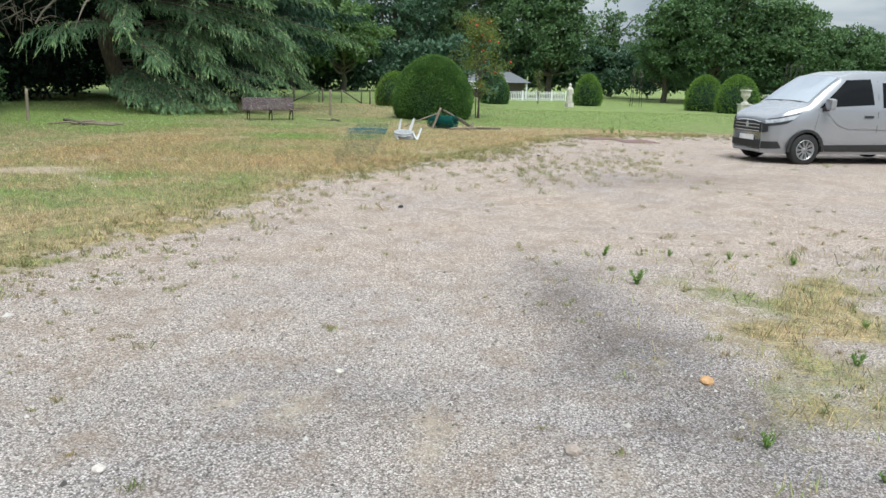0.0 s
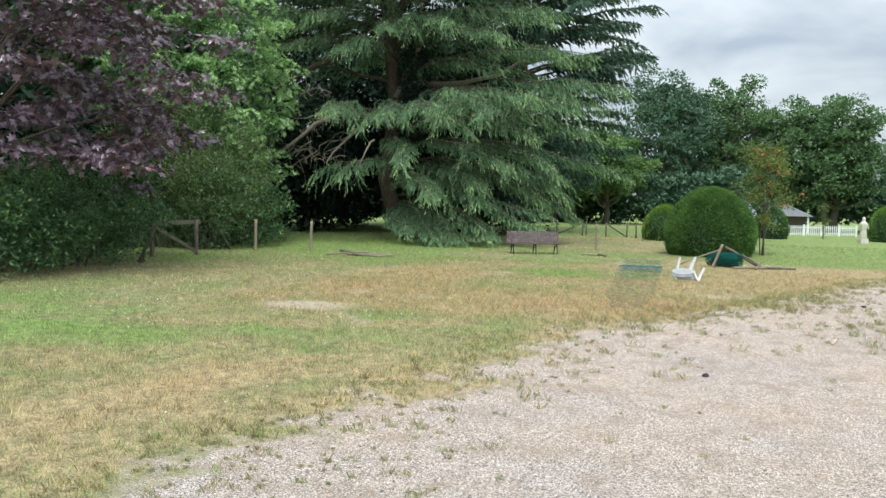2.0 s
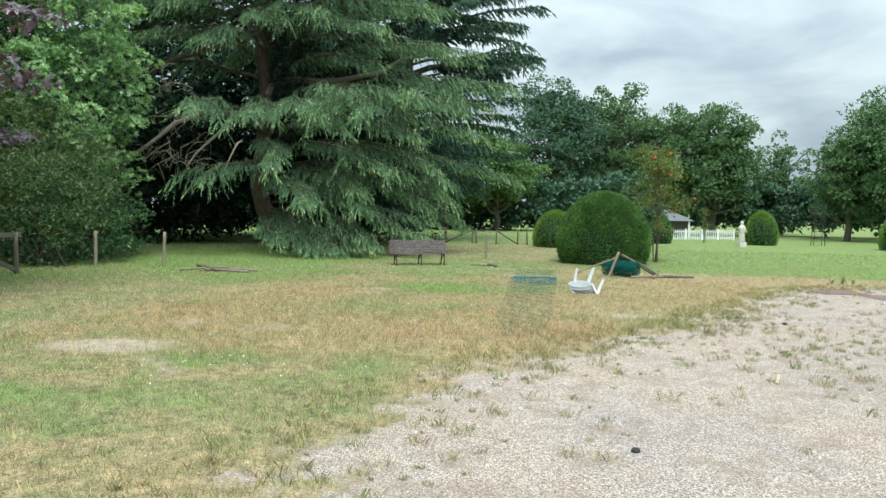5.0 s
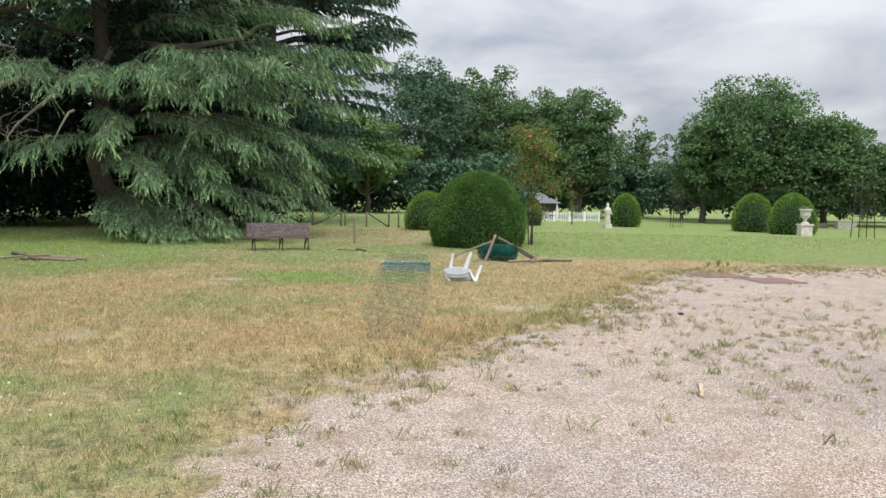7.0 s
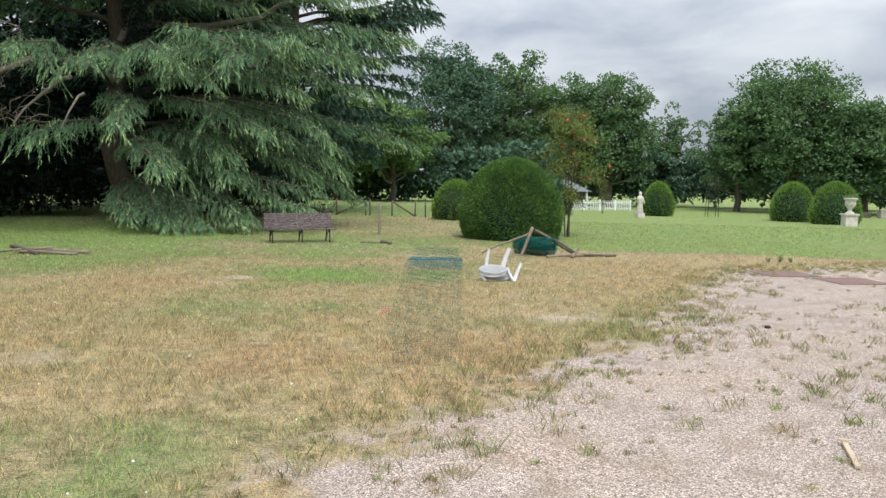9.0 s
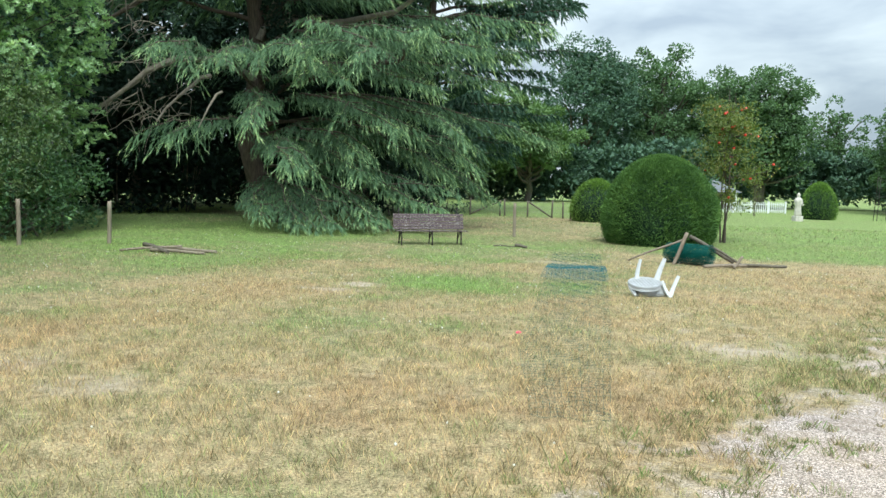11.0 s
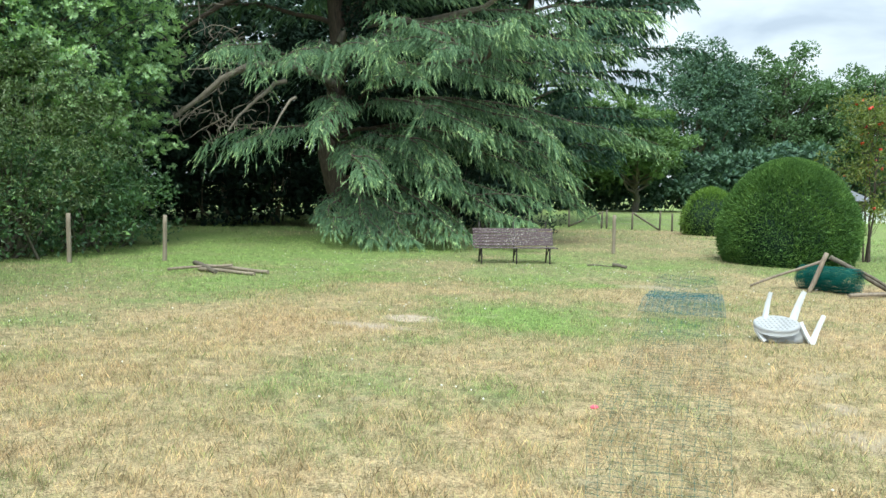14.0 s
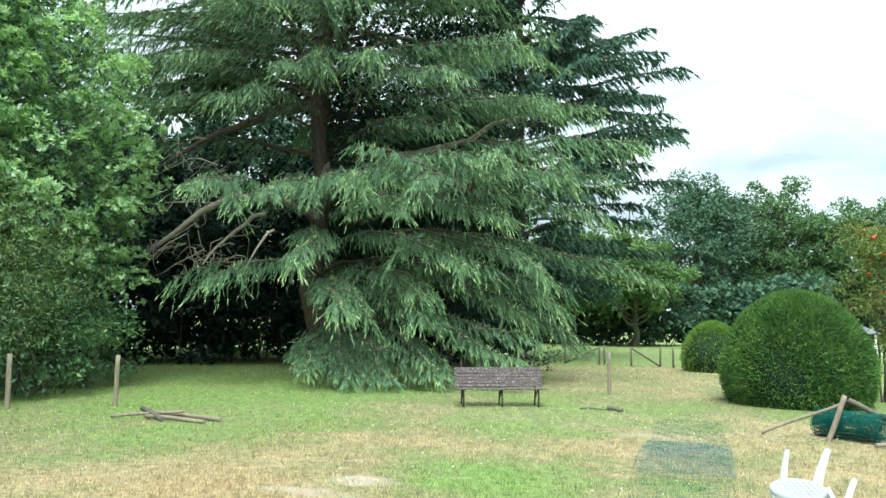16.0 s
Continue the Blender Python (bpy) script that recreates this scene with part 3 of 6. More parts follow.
def build_gravel_tufts():
    """Small isolated weed tufts in the gravel, thick along the lawn's edge."""
    x, y = scatter(-5, 11, 2.5, 27, 62)
    d = np.minimum(x - np.interp(y, EDGE_Y, EDGE_X), 0.75 * (np.interp(x, [2, 5.5, 9.5, 22], [23.0, 25.2, 27.2, 28.5]) - y))
    p = np.where(d < -0.5, 0, np.exp(-np.maximum(d - 0.35, 0) / 0.75) * 0.6 + 0.007)
    p = np.maximum(p, 0.22 * spot(x, y, 2.8, 15.5, 1.6, 4.0, -25)) * (0.25 + 1.2 * noise2(x, y, 1.2, 33))
    p = np.maximum(p, 0.3 * spot(x, y, 3.4, 5.6, 2.4, 2.8) * noise2(x, y, 0.7, 34))
    keep = RNG.random(len(x)) < p
    x, y = x[keep], y[keep]
    s = (0.030 + 0.080 * RNG.random(len(x)) ** 2.0) * np.clip(y / 11, 0.5, 1)
    idx = np.repeat(np.arange(len(x)), 30)
    r = s[idx] * RNG.random(len(idx)) ** 0.8 * 1.25
    a = RNG.uniform(0, 2 * np.pi, len(idx))
    bx, by = x[idx] + r * np.cos(a), y[idx] + r * np.sin(a) * 0.7
    h = 0.010 + s[idx] * RNG.uniform(0.2, 0.95, len(idx))
    ob = blades("gravel_weeds", bx, by, h, np.full(len(idx), 0.0040) * RNG.uniform(0.7, 1.6, len(idx)), RNG.uniform(0.1, 0.9, len(idx)), "small dry weed tufts growing through pale gravel", TUFTS)
    # each tuft has one greenness of its own
    c = cover(bx, by)
    c[:, 1] = np.clip(0.30 + 0.5 * RNG.random(len(x))[idx], 0, 1)
    ob.data.attributes["cover"].data.foreach_set("color", np.repeat(c, 4, axis=0).astype(np.float32).ravel())


build_gravel_tufts()


def build_clover():
    """White clover heads and pale flecks in the turf."""
    x, y = scatter(-13, 3, 6, 29, 5)
    c = cover(x, y)
    k = (c[:, 0] < 0.2) & (RNG.random(len(x)) < 0.15 + 0.85 * (c[:, 1] > 0.42)) & (noise2(x, y, 1.5, 41) > 0.45)
    x, y = x[k], y[k]
    p = np.stack([x, y, height(x, y) + RNG.uniform(0.03, 0.07, len(x))], -1)
    s = 0.010 * RNG.uniform(0.6, 1.3, len(x))[:, None, None]
    o = np.array([[1, 0, 0], [0, 1, 0], [-1, 0, 0], [0, -1, 0], [0, 0, 1], [0, 0, -1]], float)
    v = (p[:, None] + o[None] * s).reshape(-1, 3)
    t = np.array([[0, 1, 4], [1, 2, 4], [2, 3, 4], [3, 0, 4], [1, 0, 5], [2, 1, 5], [3, 2, 5], [0, 3, 5]])
    f = (np.arange(len(p))[:, None, None] * 6 + t[None]).reshape(-1, 3)
    tagged(np_mesh("clover_flowers", v, f, plain_mat("white_clover", (0.75, 0.74, 0.66), 0.8)), "tiny white clover heads in the grass", "flowers", kind="stuff")


build_clover()


def build_stones():
    x, y = scatter(-3.4, 3.4, 2.4, 7, 900)
    c = cover(x, y)
    k = RNG.random(len(x)) < np.clip(c[:, 0], 0, 1) * np.clip(1.5 - y / 6, 0.2, 1)
    x, y = x[k], y[k]
    n = len(x)
    s = 0.0042 * np.exp(RNG.normal(0.2, 0.42, n))
    oct_v = np.array([[1, 0, 0], [0, 1, 0], [-1, 0, 0], [0, -1, 0], [0, 0, 0.8], [0, 0, -0.5]], float)
    oct_f = np.array([[0, 1, 4], [1, 2, 4], [2, 3, 4], [3, 0, 4]])
    a = RNG.uniform(0, 2 * np.pi, n)
    ca, sa = np.cos(a), np.sin(a)
    v = oct_v[None] * s[:, None, None] * RNG.uniform(0.6, 1.4, (n, 6, 3))
    v = np.stack([v[..., 0] * ca[:, None] - v[..., 1] * sa[:, None], v[..., 0] * sa[:, None] + v[..., 1] * ca[:, None], v[..., 2]], -1)
    v = v + np.stack([x, y, height(x, y) + 0.001], -1)[:, None]
    f = (np.arange(n)[:, None, None] * 6 + oct_f[None]).reshape(-1, 3)
    m, nd, l, b = mat("loose_gravel")
    isl = nd.new("ShaderNodeNewGeometry").outputs["Random Per Island"]
    l.new(ramp(nd, l, isl, [(0.0, (0.08, 0.075, 0.072)), (0.3, (0.22, 0.20, 0.185)), (0.7, (0.42, 0.39, 0.36)), (1.0, (0.58, 0.56, 0.53))]), b.inputs["Base Color"])
    b.inputs["Roughness"].default_value = 0.9
    tagged(np_mesh("loose_gravel", v.reshape(-1, 3), f, m), "loose pale and grey gravel stones on the drive", "gravel", kind="stuff")


build_stones()

# ---- conifers ----
RIGHT, AWAY = np.array([0.93, 0.3686, 0]), np.array([-0.3686, 0.93, 0])


def needle_branch(spine, length, twig_step, sub, needles, nlen, nwid, out, droop=1.0):
    """Side twigs along a branch, hung with drooping sprays of needles."""
    d = unit(np.gradient(spine, axis=0))
    seg = np.linalg.norm(np.diff(spine, axis=0), axis=1)
    cum = np.concatenate([[0], np.cumsum(seg)])
    n = max(4, int(length / twig_step))
    s = np.linspace(0.22, 1.0, n) * cum[-1]
    p = np.stack([np.interp(s, cum, spine[:, k]) for k in range(3)], -1)
    t = unit(np.stack([np.interp(s, cum, d[:, k]) for k in range(3)], -1))
    f = s / cum[-1]
    reach = np.clip(0.19 * length, 0.40, 1.0) * np.clip(1.25 - f, 0.18, 0.85)
    side = unit(np.cross(t, np.array([0, 0, 1.0])))
    sg = np.where(np.arange(n) % 2 == 0, 1.0, -1.0)[:, None]
    tw = unit(side * sg * RNG.uniform(0.7, 1.1, (n, 1)) + t * 0.75 + RNG.normal(0, 0.14, (n, 3)))
    # secondary sprays along each twig
    i = np.repeat(np.arange(n), sub)
    u = np.tile((np.arange(sub) + 0.5) / sub, n) + RNG.normal(0, 0.04, n * sub)
    q = p[i] + tw[i] * (u * reach[i])[:, None]
    q[:, 2] -= 0.28 * reach[i] * u ** 2
    hang = unit(tw[i] * 0.5 + t[i] * 0.35 + RNG.normal(0, 0.24, q.shape) + np.array([0, 0, -0.8]))
    hl = (0.15 + 0.62 * RNG.random(len(q)) ** 2.0) * (1.15 - 0.35 * u) * droop
    j = np.repeat(np.arange(len(q)), needles)
    w = np.tile((np.arange(needles) + 0.3) / needles, len(q))
    c = q[j] + hang[j] * (w * hl[j])[:, None]
    al = hang[j] + RNG.normal(0, 0.17, c.shape)
    m = int(length / 0.035)
    ts = RNG.uniform(0.25, 1.0, m) * cum[-1]
    b0 = np.stack([np.interp(ts, cum, spine[:, k]) for k in range(3)], -1) + RNG.normal(0, 0.03, (m, 3))
    bd = RNG.normal(0, 0.7, (m, 3)) + np.array([0, 0, 0.35])
    out.append((b0, bd, RNG.normal(0, 0.5, b0.shape) + np.array([0, 0, 0.8]), 0.15 * RNG.uniform(0.6, 1.3, m), np.full(m, nwid * 1.3), 0.35 + 0.5 * ts / cum[-1]))
    out.append((c, al, RNG.normal(0, 0.5, c.shape) + np.array([0, 0, 0.8]), nlen * RNG.uniform(0.7, 1.3, len(c)), nwid * RNG.uniform(0.7, 1.3, len(c)), np.clip(0.5 * w * w + 0.25 * u[j] + 0.35 * f[i][j] ** 2, 0, 1)))
    return [(np.stack([p[k], p[k] + tw[k] * reach[k] * 0.5, p[k] + tw[k] * reach[k] - np.array([0, 0, 0.25 * reach[k]])]), [0.010, 0.007, 0.003]) for k in range(0, n, 3)]


def merge_leaves(out):
    """All needles of a crown, with how young each one's growth is."""
    c, al, no, ln, wd, young = (np.concatenate([o[k] for o in out]) for k in range(6))
    v, f = needle_tris(c, al, no, ln, wd)
    return v, f, np.repeat(young, 3)[:, None] * np.array([[1.0, 1.0, 1.0, 1.0]])


def build_cedar():
    base = np.array([-14.8, 35.8, 0.0])

    def at(r, z, f):
        return base + RIGHT * r + AWAY * f + np.array([0, 0, z])

    tree = thing("cedar_tree", "huge spreading cedar with drooping blue-green sprays", "tree", pose(*base))
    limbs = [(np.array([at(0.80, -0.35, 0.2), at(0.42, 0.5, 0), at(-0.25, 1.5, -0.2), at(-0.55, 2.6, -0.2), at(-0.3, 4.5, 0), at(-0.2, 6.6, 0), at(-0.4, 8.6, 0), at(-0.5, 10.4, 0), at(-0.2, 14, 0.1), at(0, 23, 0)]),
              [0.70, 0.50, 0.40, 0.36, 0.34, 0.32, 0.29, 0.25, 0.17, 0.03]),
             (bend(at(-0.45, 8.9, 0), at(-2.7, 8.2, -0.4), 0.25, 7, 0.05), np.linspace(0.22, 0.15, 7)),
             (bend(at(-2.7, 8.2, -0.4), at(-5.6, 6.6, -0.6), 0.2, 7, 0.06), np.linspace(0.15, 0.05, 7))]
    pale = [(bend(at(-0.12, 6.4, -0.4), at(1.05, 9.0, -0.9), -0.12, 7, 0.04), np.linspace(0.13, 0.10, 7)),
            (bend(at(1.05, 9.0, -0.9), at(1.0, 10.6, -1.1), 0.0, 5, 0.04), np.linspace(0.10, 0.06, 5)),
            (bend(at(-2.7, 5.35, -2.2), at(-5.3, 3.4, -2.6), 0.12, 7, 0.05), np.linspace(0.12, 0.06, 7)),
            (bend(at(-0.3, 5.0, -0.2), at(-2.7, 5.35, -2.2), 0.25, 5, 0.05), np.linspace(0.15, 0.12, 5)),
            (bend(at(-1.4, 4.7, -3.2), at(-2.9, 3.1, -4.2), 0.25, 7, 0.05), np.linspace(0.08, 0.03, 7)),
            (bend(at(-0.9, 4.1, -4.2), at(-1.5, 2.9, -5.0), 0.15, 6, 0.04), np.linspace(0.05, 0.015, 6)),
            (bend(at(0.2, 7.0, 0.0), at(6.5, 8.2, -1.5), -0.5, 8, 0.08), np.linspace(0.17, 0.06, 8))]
    # dead bare twigs under the canopy
    for _ in range(70):
        a = at(RNG.uniform(-6.5, -2.0), RNG.uniform(3.2, 7.2), RNG.uniform(-4, -0.5))
        e = a + RIGHT * RNG.uniform(-1.6, 0.4) + AWAY * RNG.uniform(-0.8, 0.4) + np.array([0, 0, RNG.uniform(-1.2, 0.3)])
        pale.append((bend(a, e, RNG.uniform(-0.2, 0.3), 5, 0.06), np.linspace(0.022, 0.005, 5)))
        m = a * 0.5 + e * 0.5
        pale.append((bend(m, m + RNG.normal(0, 0.45, 3), 0.1, 4, 0.04), np.linspace(0.012, 0.004, 4)))
    out, twigs = [], []
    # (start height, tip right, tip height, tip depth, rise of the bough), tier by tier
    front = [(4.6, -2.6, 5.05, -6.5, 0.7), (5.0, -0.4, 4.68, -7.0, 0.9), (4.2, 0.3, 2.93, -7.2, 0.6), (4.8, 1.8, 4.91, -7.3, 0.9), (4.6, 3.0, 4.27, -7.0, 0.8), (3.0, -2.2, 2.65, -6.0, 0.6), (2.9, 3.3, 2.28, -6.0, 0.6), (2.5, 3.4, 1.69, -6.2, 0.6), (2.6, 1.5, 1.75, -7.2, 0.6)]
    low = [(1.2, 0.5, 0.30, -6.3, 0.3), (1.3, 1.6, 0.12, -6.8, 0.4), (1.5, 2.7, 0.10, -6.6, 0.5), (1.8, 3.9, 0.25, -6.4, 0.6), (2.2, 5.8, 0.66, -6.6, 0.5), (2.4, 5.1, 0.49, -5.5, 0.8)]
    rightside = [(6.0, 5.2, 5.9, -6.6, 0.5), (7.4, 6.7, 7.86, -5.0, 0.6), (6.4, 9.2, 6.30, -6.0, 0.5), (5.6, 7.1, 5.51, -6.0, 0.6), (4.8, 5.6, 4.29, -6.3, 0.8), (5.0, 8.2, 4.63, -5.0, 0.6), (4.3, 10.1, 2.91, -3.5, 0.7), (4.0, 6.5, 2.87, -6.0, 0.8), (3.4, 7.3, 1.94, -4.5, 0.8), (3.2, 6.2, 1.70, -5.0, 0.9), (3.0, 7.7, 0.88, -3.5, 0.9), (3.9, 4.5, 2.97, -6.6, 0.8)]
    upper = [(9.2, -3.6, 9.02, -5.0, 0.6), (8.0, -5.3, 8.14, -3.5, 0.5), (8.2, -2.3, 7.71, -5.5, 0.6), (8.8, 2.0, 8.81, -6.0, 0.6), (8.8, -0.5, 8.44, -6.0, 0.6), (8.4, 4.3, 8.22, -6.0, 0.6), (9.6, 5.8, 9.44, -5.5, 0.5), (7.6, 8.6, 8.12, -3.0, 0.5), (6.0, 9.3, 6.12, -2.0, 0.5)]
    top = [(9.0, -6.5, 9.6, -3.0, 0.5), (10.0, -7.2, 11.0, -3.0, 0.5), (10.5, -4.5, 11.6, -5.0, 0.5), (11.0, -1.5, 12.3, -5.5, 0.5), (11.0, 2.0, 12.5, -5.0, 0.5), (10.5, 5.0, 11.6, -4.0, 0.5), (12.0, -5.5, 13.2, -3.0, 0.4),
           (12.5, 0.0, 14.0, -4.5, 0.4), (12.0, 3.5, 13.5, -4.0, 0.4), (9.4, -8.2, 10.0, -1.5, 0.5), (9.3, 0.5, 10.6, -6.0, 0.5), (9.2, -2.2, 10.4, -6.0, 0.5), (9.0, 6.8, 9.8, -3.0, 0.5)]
    boughs = front + low + rightside + upper + top
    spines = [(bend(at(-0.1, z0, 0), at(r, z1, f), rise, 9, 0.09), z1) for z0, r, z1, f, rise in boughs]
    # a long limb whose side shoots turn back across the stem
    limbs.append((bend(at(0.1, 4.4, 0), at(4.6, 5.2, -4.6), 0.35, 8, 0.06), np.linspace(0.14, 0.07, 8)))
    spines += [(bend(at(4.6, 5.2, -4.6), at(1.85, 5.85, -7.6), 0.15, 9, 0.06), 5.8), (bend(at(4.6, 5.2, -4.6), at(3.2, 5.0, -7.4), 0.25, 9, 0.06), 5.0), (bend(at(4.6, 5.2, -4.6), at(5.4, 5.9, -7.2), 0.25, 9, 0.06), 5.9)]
    for sp, z1 in spines:
        ln = np.linalg.norm(sp[-1] - sp[0])
        limbs.append((sp, np.linspace(0.065, 0.008, 9)))
        droop = 0.55 if z1 < 1.0 else RNG.uniform(0.7, 1.6)
        twigs += needle_branch(sp, ln, 0.15, 6, 13, 0.15, 0.023, out, droop)
        # forked side boughs
        for s in (4, 6):
            if z1 > 2.6 and RNG.random() < 0.35:
                continue
            q = sp[s]
            e = q + (sp[-1] - q) * RNG.uniform(0.6, 0.9) + RIGHT * (RNG.choice([-1, 1]) if z1 > 2.6 else 0.8) * RNG.uniform(0.6, 1.5) + np.array([0, 0, RNG.uniform(-0.5, 0.2)])
            s2 = bend(q, e, 0.2, 6, 0.05)
            limbs.append((s2, np.linspace(0.025, 0.006, 6)))
            twigs += needle_branch(s2, np.linalg.norm(e - q), 0.17, 5, 12, 0.15, 0.023, out, droop)
    for k in range(210):
        z0 = 3.2 + 19.0 * (k / 210) ** 1.05
        a = RNG.uniform(0, 2 * np.pi)
        reach = np.interp(z0, [3, 8, 14, 18, 23], [7.4, 8.6, 8.2, 5.2, 1.2]) * RNG.uniform(0.7, 1.1)
        r, f = reach * math.cos(a), reach * math.sin(a)
        if z0 < 6.8 and r < -1.0:
            continue
        if z0 < 10 and f < 0.5 and (r < 3.0 or RNG.random() < 0.8):
            continue
        if f > 2 and RNG.random() < 0.62:
            continue
        sp = bend(at(0, z0, 0), at(r, z0 + reach * RNG.uniform(-0.12, 0.16), f), 0.5, 8, 0.1)
        limbs.append((sp, np.linspace(0.10, 0.012, 8)))
        near = f < 0.5 and z0 < 12
        twigs += needle_branch(sp, reach, 0.20 if near else 0.27, 6 if near else 5, 10 if near else 6, 0.17 if near else 0.24, 0.027 if near else 0.05, out)
    # layered boughs of the far left crown
    for k in range(26):
        z0 = 8.4 + 0.24 * k
        r, f = -RNG.uniform(3.5, 8.6), RNG.uniform(-2.0, 2.6)
        sp = bend(at(0, z0, 0), at(r, z0 + RNG.uniform(-0.6, 1.0), f), 0.5, 8, 0.1)
        limbs.append((sp, np.linspace(0.09, 0.012, 8)))
        twigs += needle_branch(sp, abs(r), 0.20, 6, 10, 0.17, 0.027, out)
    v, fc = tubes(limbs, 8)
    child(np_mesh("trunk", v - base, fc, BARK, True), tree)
    # near-black leaf clumps behind the trunk stand in for shade inside the crown
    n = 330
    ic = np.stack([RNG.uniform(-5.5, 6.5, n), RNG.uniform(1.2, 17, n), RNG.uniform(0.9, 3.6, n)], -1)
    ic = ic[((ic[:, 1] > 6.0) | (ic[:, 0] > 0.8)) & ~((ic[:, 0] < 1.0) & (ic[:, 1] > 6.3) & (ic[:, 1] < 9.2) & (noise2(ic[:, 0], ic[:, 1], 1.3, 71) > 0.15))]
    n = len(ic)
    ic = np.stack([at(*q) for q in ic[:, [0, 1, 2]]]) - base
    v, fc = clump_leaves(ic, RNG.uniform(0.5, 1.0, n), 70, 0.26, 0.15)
    child(np_mesh("shade_foliage", v, fc, SHADE_LEAF), tree, "near-black leaves standing in for shade inside the crown")
    v, fc = tubes(pale, 6)
    child(np_mesh("deadwood", v - base, fc, BARK_PALE, True), tree, "pale dead limbs and twigs")["kind"] = "stuff"
    v, fc = tubes(twigs, 3)
    child(np_mesh("branchwork", v - base, fc, BARK, False), tree)
    v, fc, young = merge_leaves(out)
    child(np_mesh("crown", v - base, fc, CEDAR, False, young), tree)
    # ivy leaves moved beside the stem so it shows; near black for the crown's inner shade
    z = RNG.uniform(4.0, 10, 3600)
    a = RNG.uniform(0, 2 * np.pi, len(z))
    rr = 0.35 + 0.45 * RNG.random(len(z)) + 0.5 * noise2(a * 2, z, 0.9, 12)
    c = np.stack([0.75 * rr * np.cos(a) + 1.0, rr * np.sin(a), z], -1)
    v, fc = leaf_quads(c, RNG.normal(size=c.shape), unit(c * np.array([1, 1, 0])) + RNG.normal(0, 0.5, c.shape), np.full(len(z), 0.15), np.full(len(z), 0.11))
    child(np_mesh("ivy", v, fc, SHADE_LEAF), tree, "ivy beside the trunk, the crown's inner shade in its colour")


build_cedar()


def build_layered_cedar():
    base = np.array([-12.4, 50.6, 0.0])
    tree = thing("cedar_tree", "tall dark cedar with flat layered boughs", "tree", pose(*base))
    limbs, out = [(np.array([(0, 0, -0.25), (0.1, 0, 3), (0, 0, 8), (0.2, 0, 14), (0, 0, 23)]), [0.5, 0.4, 0.33, 0.2, 0.03])], []
    for k in range(230):
        z0 = 2.4 + 19.5 * k / 230
        a = RNG.uniform(0, 2 * np.pi)
        if math.sin(a) > 0.3 and RNG.random() < 0.5:
            continue
        reach = np.interp(z0, [2, 6, 12, 16, 23], [5.6, 8.0, 8.3, 5.2, 1.2]) * RNG.uniform(0.7, 1.08)
        e = np.array([reach * math.cos(a), reach * math.sin(a), z0 + reach * RNG.uniform(0.02, 0.16)])
        sp = bend((0, 0, z0), e, 0.35, 7, 0.08)
        limbs.append((sp, np.linspace(0.10, 0.015, 7)))
        needle_branch(sp, reach, 0.24, 5, 6, 0.28, 0.095, out)
    v, f = tubes(limbs, 6)
    child(np_mesh("trunk", v, f, BARK, True), tree)
    v, f, young = merge_leaves(out)
    child(np_mesh("crown", v, f, CEDAR_DARK, False, young), tree)


build_layered_cedar()


# ---- broadleaved trees and shrubs ----
def crown_clumps(n, radii, low=-0.5, lumps=0.25):
    d = unit(RNG.normal(size=(n * 3, 3)))
    d = d[d[:, 2] > low][:n]
    s = 1 + lumps * (2 * RNG.random(len(d)) - 1.2)
    return d * s[:, None] * np.asarray(radii)


def broad_tree(x, y, h, r, material, label, clumps=70, per=110, leaf=0.30, bare=0.25, bark=BARK_GREEN, clump_r=0.22, gap=0.0, category="tree", group=""):
    """A trunk with limbs that reach into a lumpy crown of many leaf clumps."""
    z = float(height(np.array([x]), np.array([y]))[0])
    tree = thing("tree", label, category, pose(x, y, z), group)
    cz, rz = h * (1 + bare) / 2, h * (1 - bare) / 2
    cl = crown_clumps(clumps, (r, r, rz), -0.75)
    inner = crown_clumps(clumps // 3, (r * 0.6, r * 0.6, rz * 0.62), -0.9)
    cl = np.concatenate([cl, inner])
    if gap:
        cl = cl[noise2(cl[:, 0] * 1.3 + x, cl[:, 2] * 1.3, 1.6, 15) > gap]
    cl[:, 2] += cz
    limbs = [(bend((0, 0, -0.2), (RNG.normal(0, 0.05 * r), RNG.normal(0, 0.05 * r), h * 0.86), 0, 8, 0.04 * r), np.linspace(0.035 * h, 0.008 * h, 8))]
    for c in cl[:: max(1, len(cl) // 26)]:
        z0 = np.clip(c[2] - np.linalg.norm(c[:2]) * 0.75, h * 0.18, h * 0.8)
        limbs.append((bend((0, 0, z0), c * np.array([0.95, 0.95, 1]), -0.1 * r, 6, 0.03 * r), np.linspace(0.014 * h, 0.004 * h, 6)))
    v, f = tubes(limbs, 6)
    child(np_mesh("trunk", v, f, bark, True), tree)
    rad = r * clump_r * RNG.uniform(0.65, 1.35, len(cl))
    v, f = clump_leaves(cl, rad, per, leaf, leaf * 0.7)
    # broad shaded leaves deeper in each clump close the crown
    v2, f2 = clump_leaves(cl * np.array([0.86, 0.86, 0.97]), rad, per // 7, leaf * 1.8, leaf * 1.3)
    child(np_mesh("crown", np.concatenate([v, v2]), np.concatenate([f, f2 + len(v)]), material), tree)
    return tree


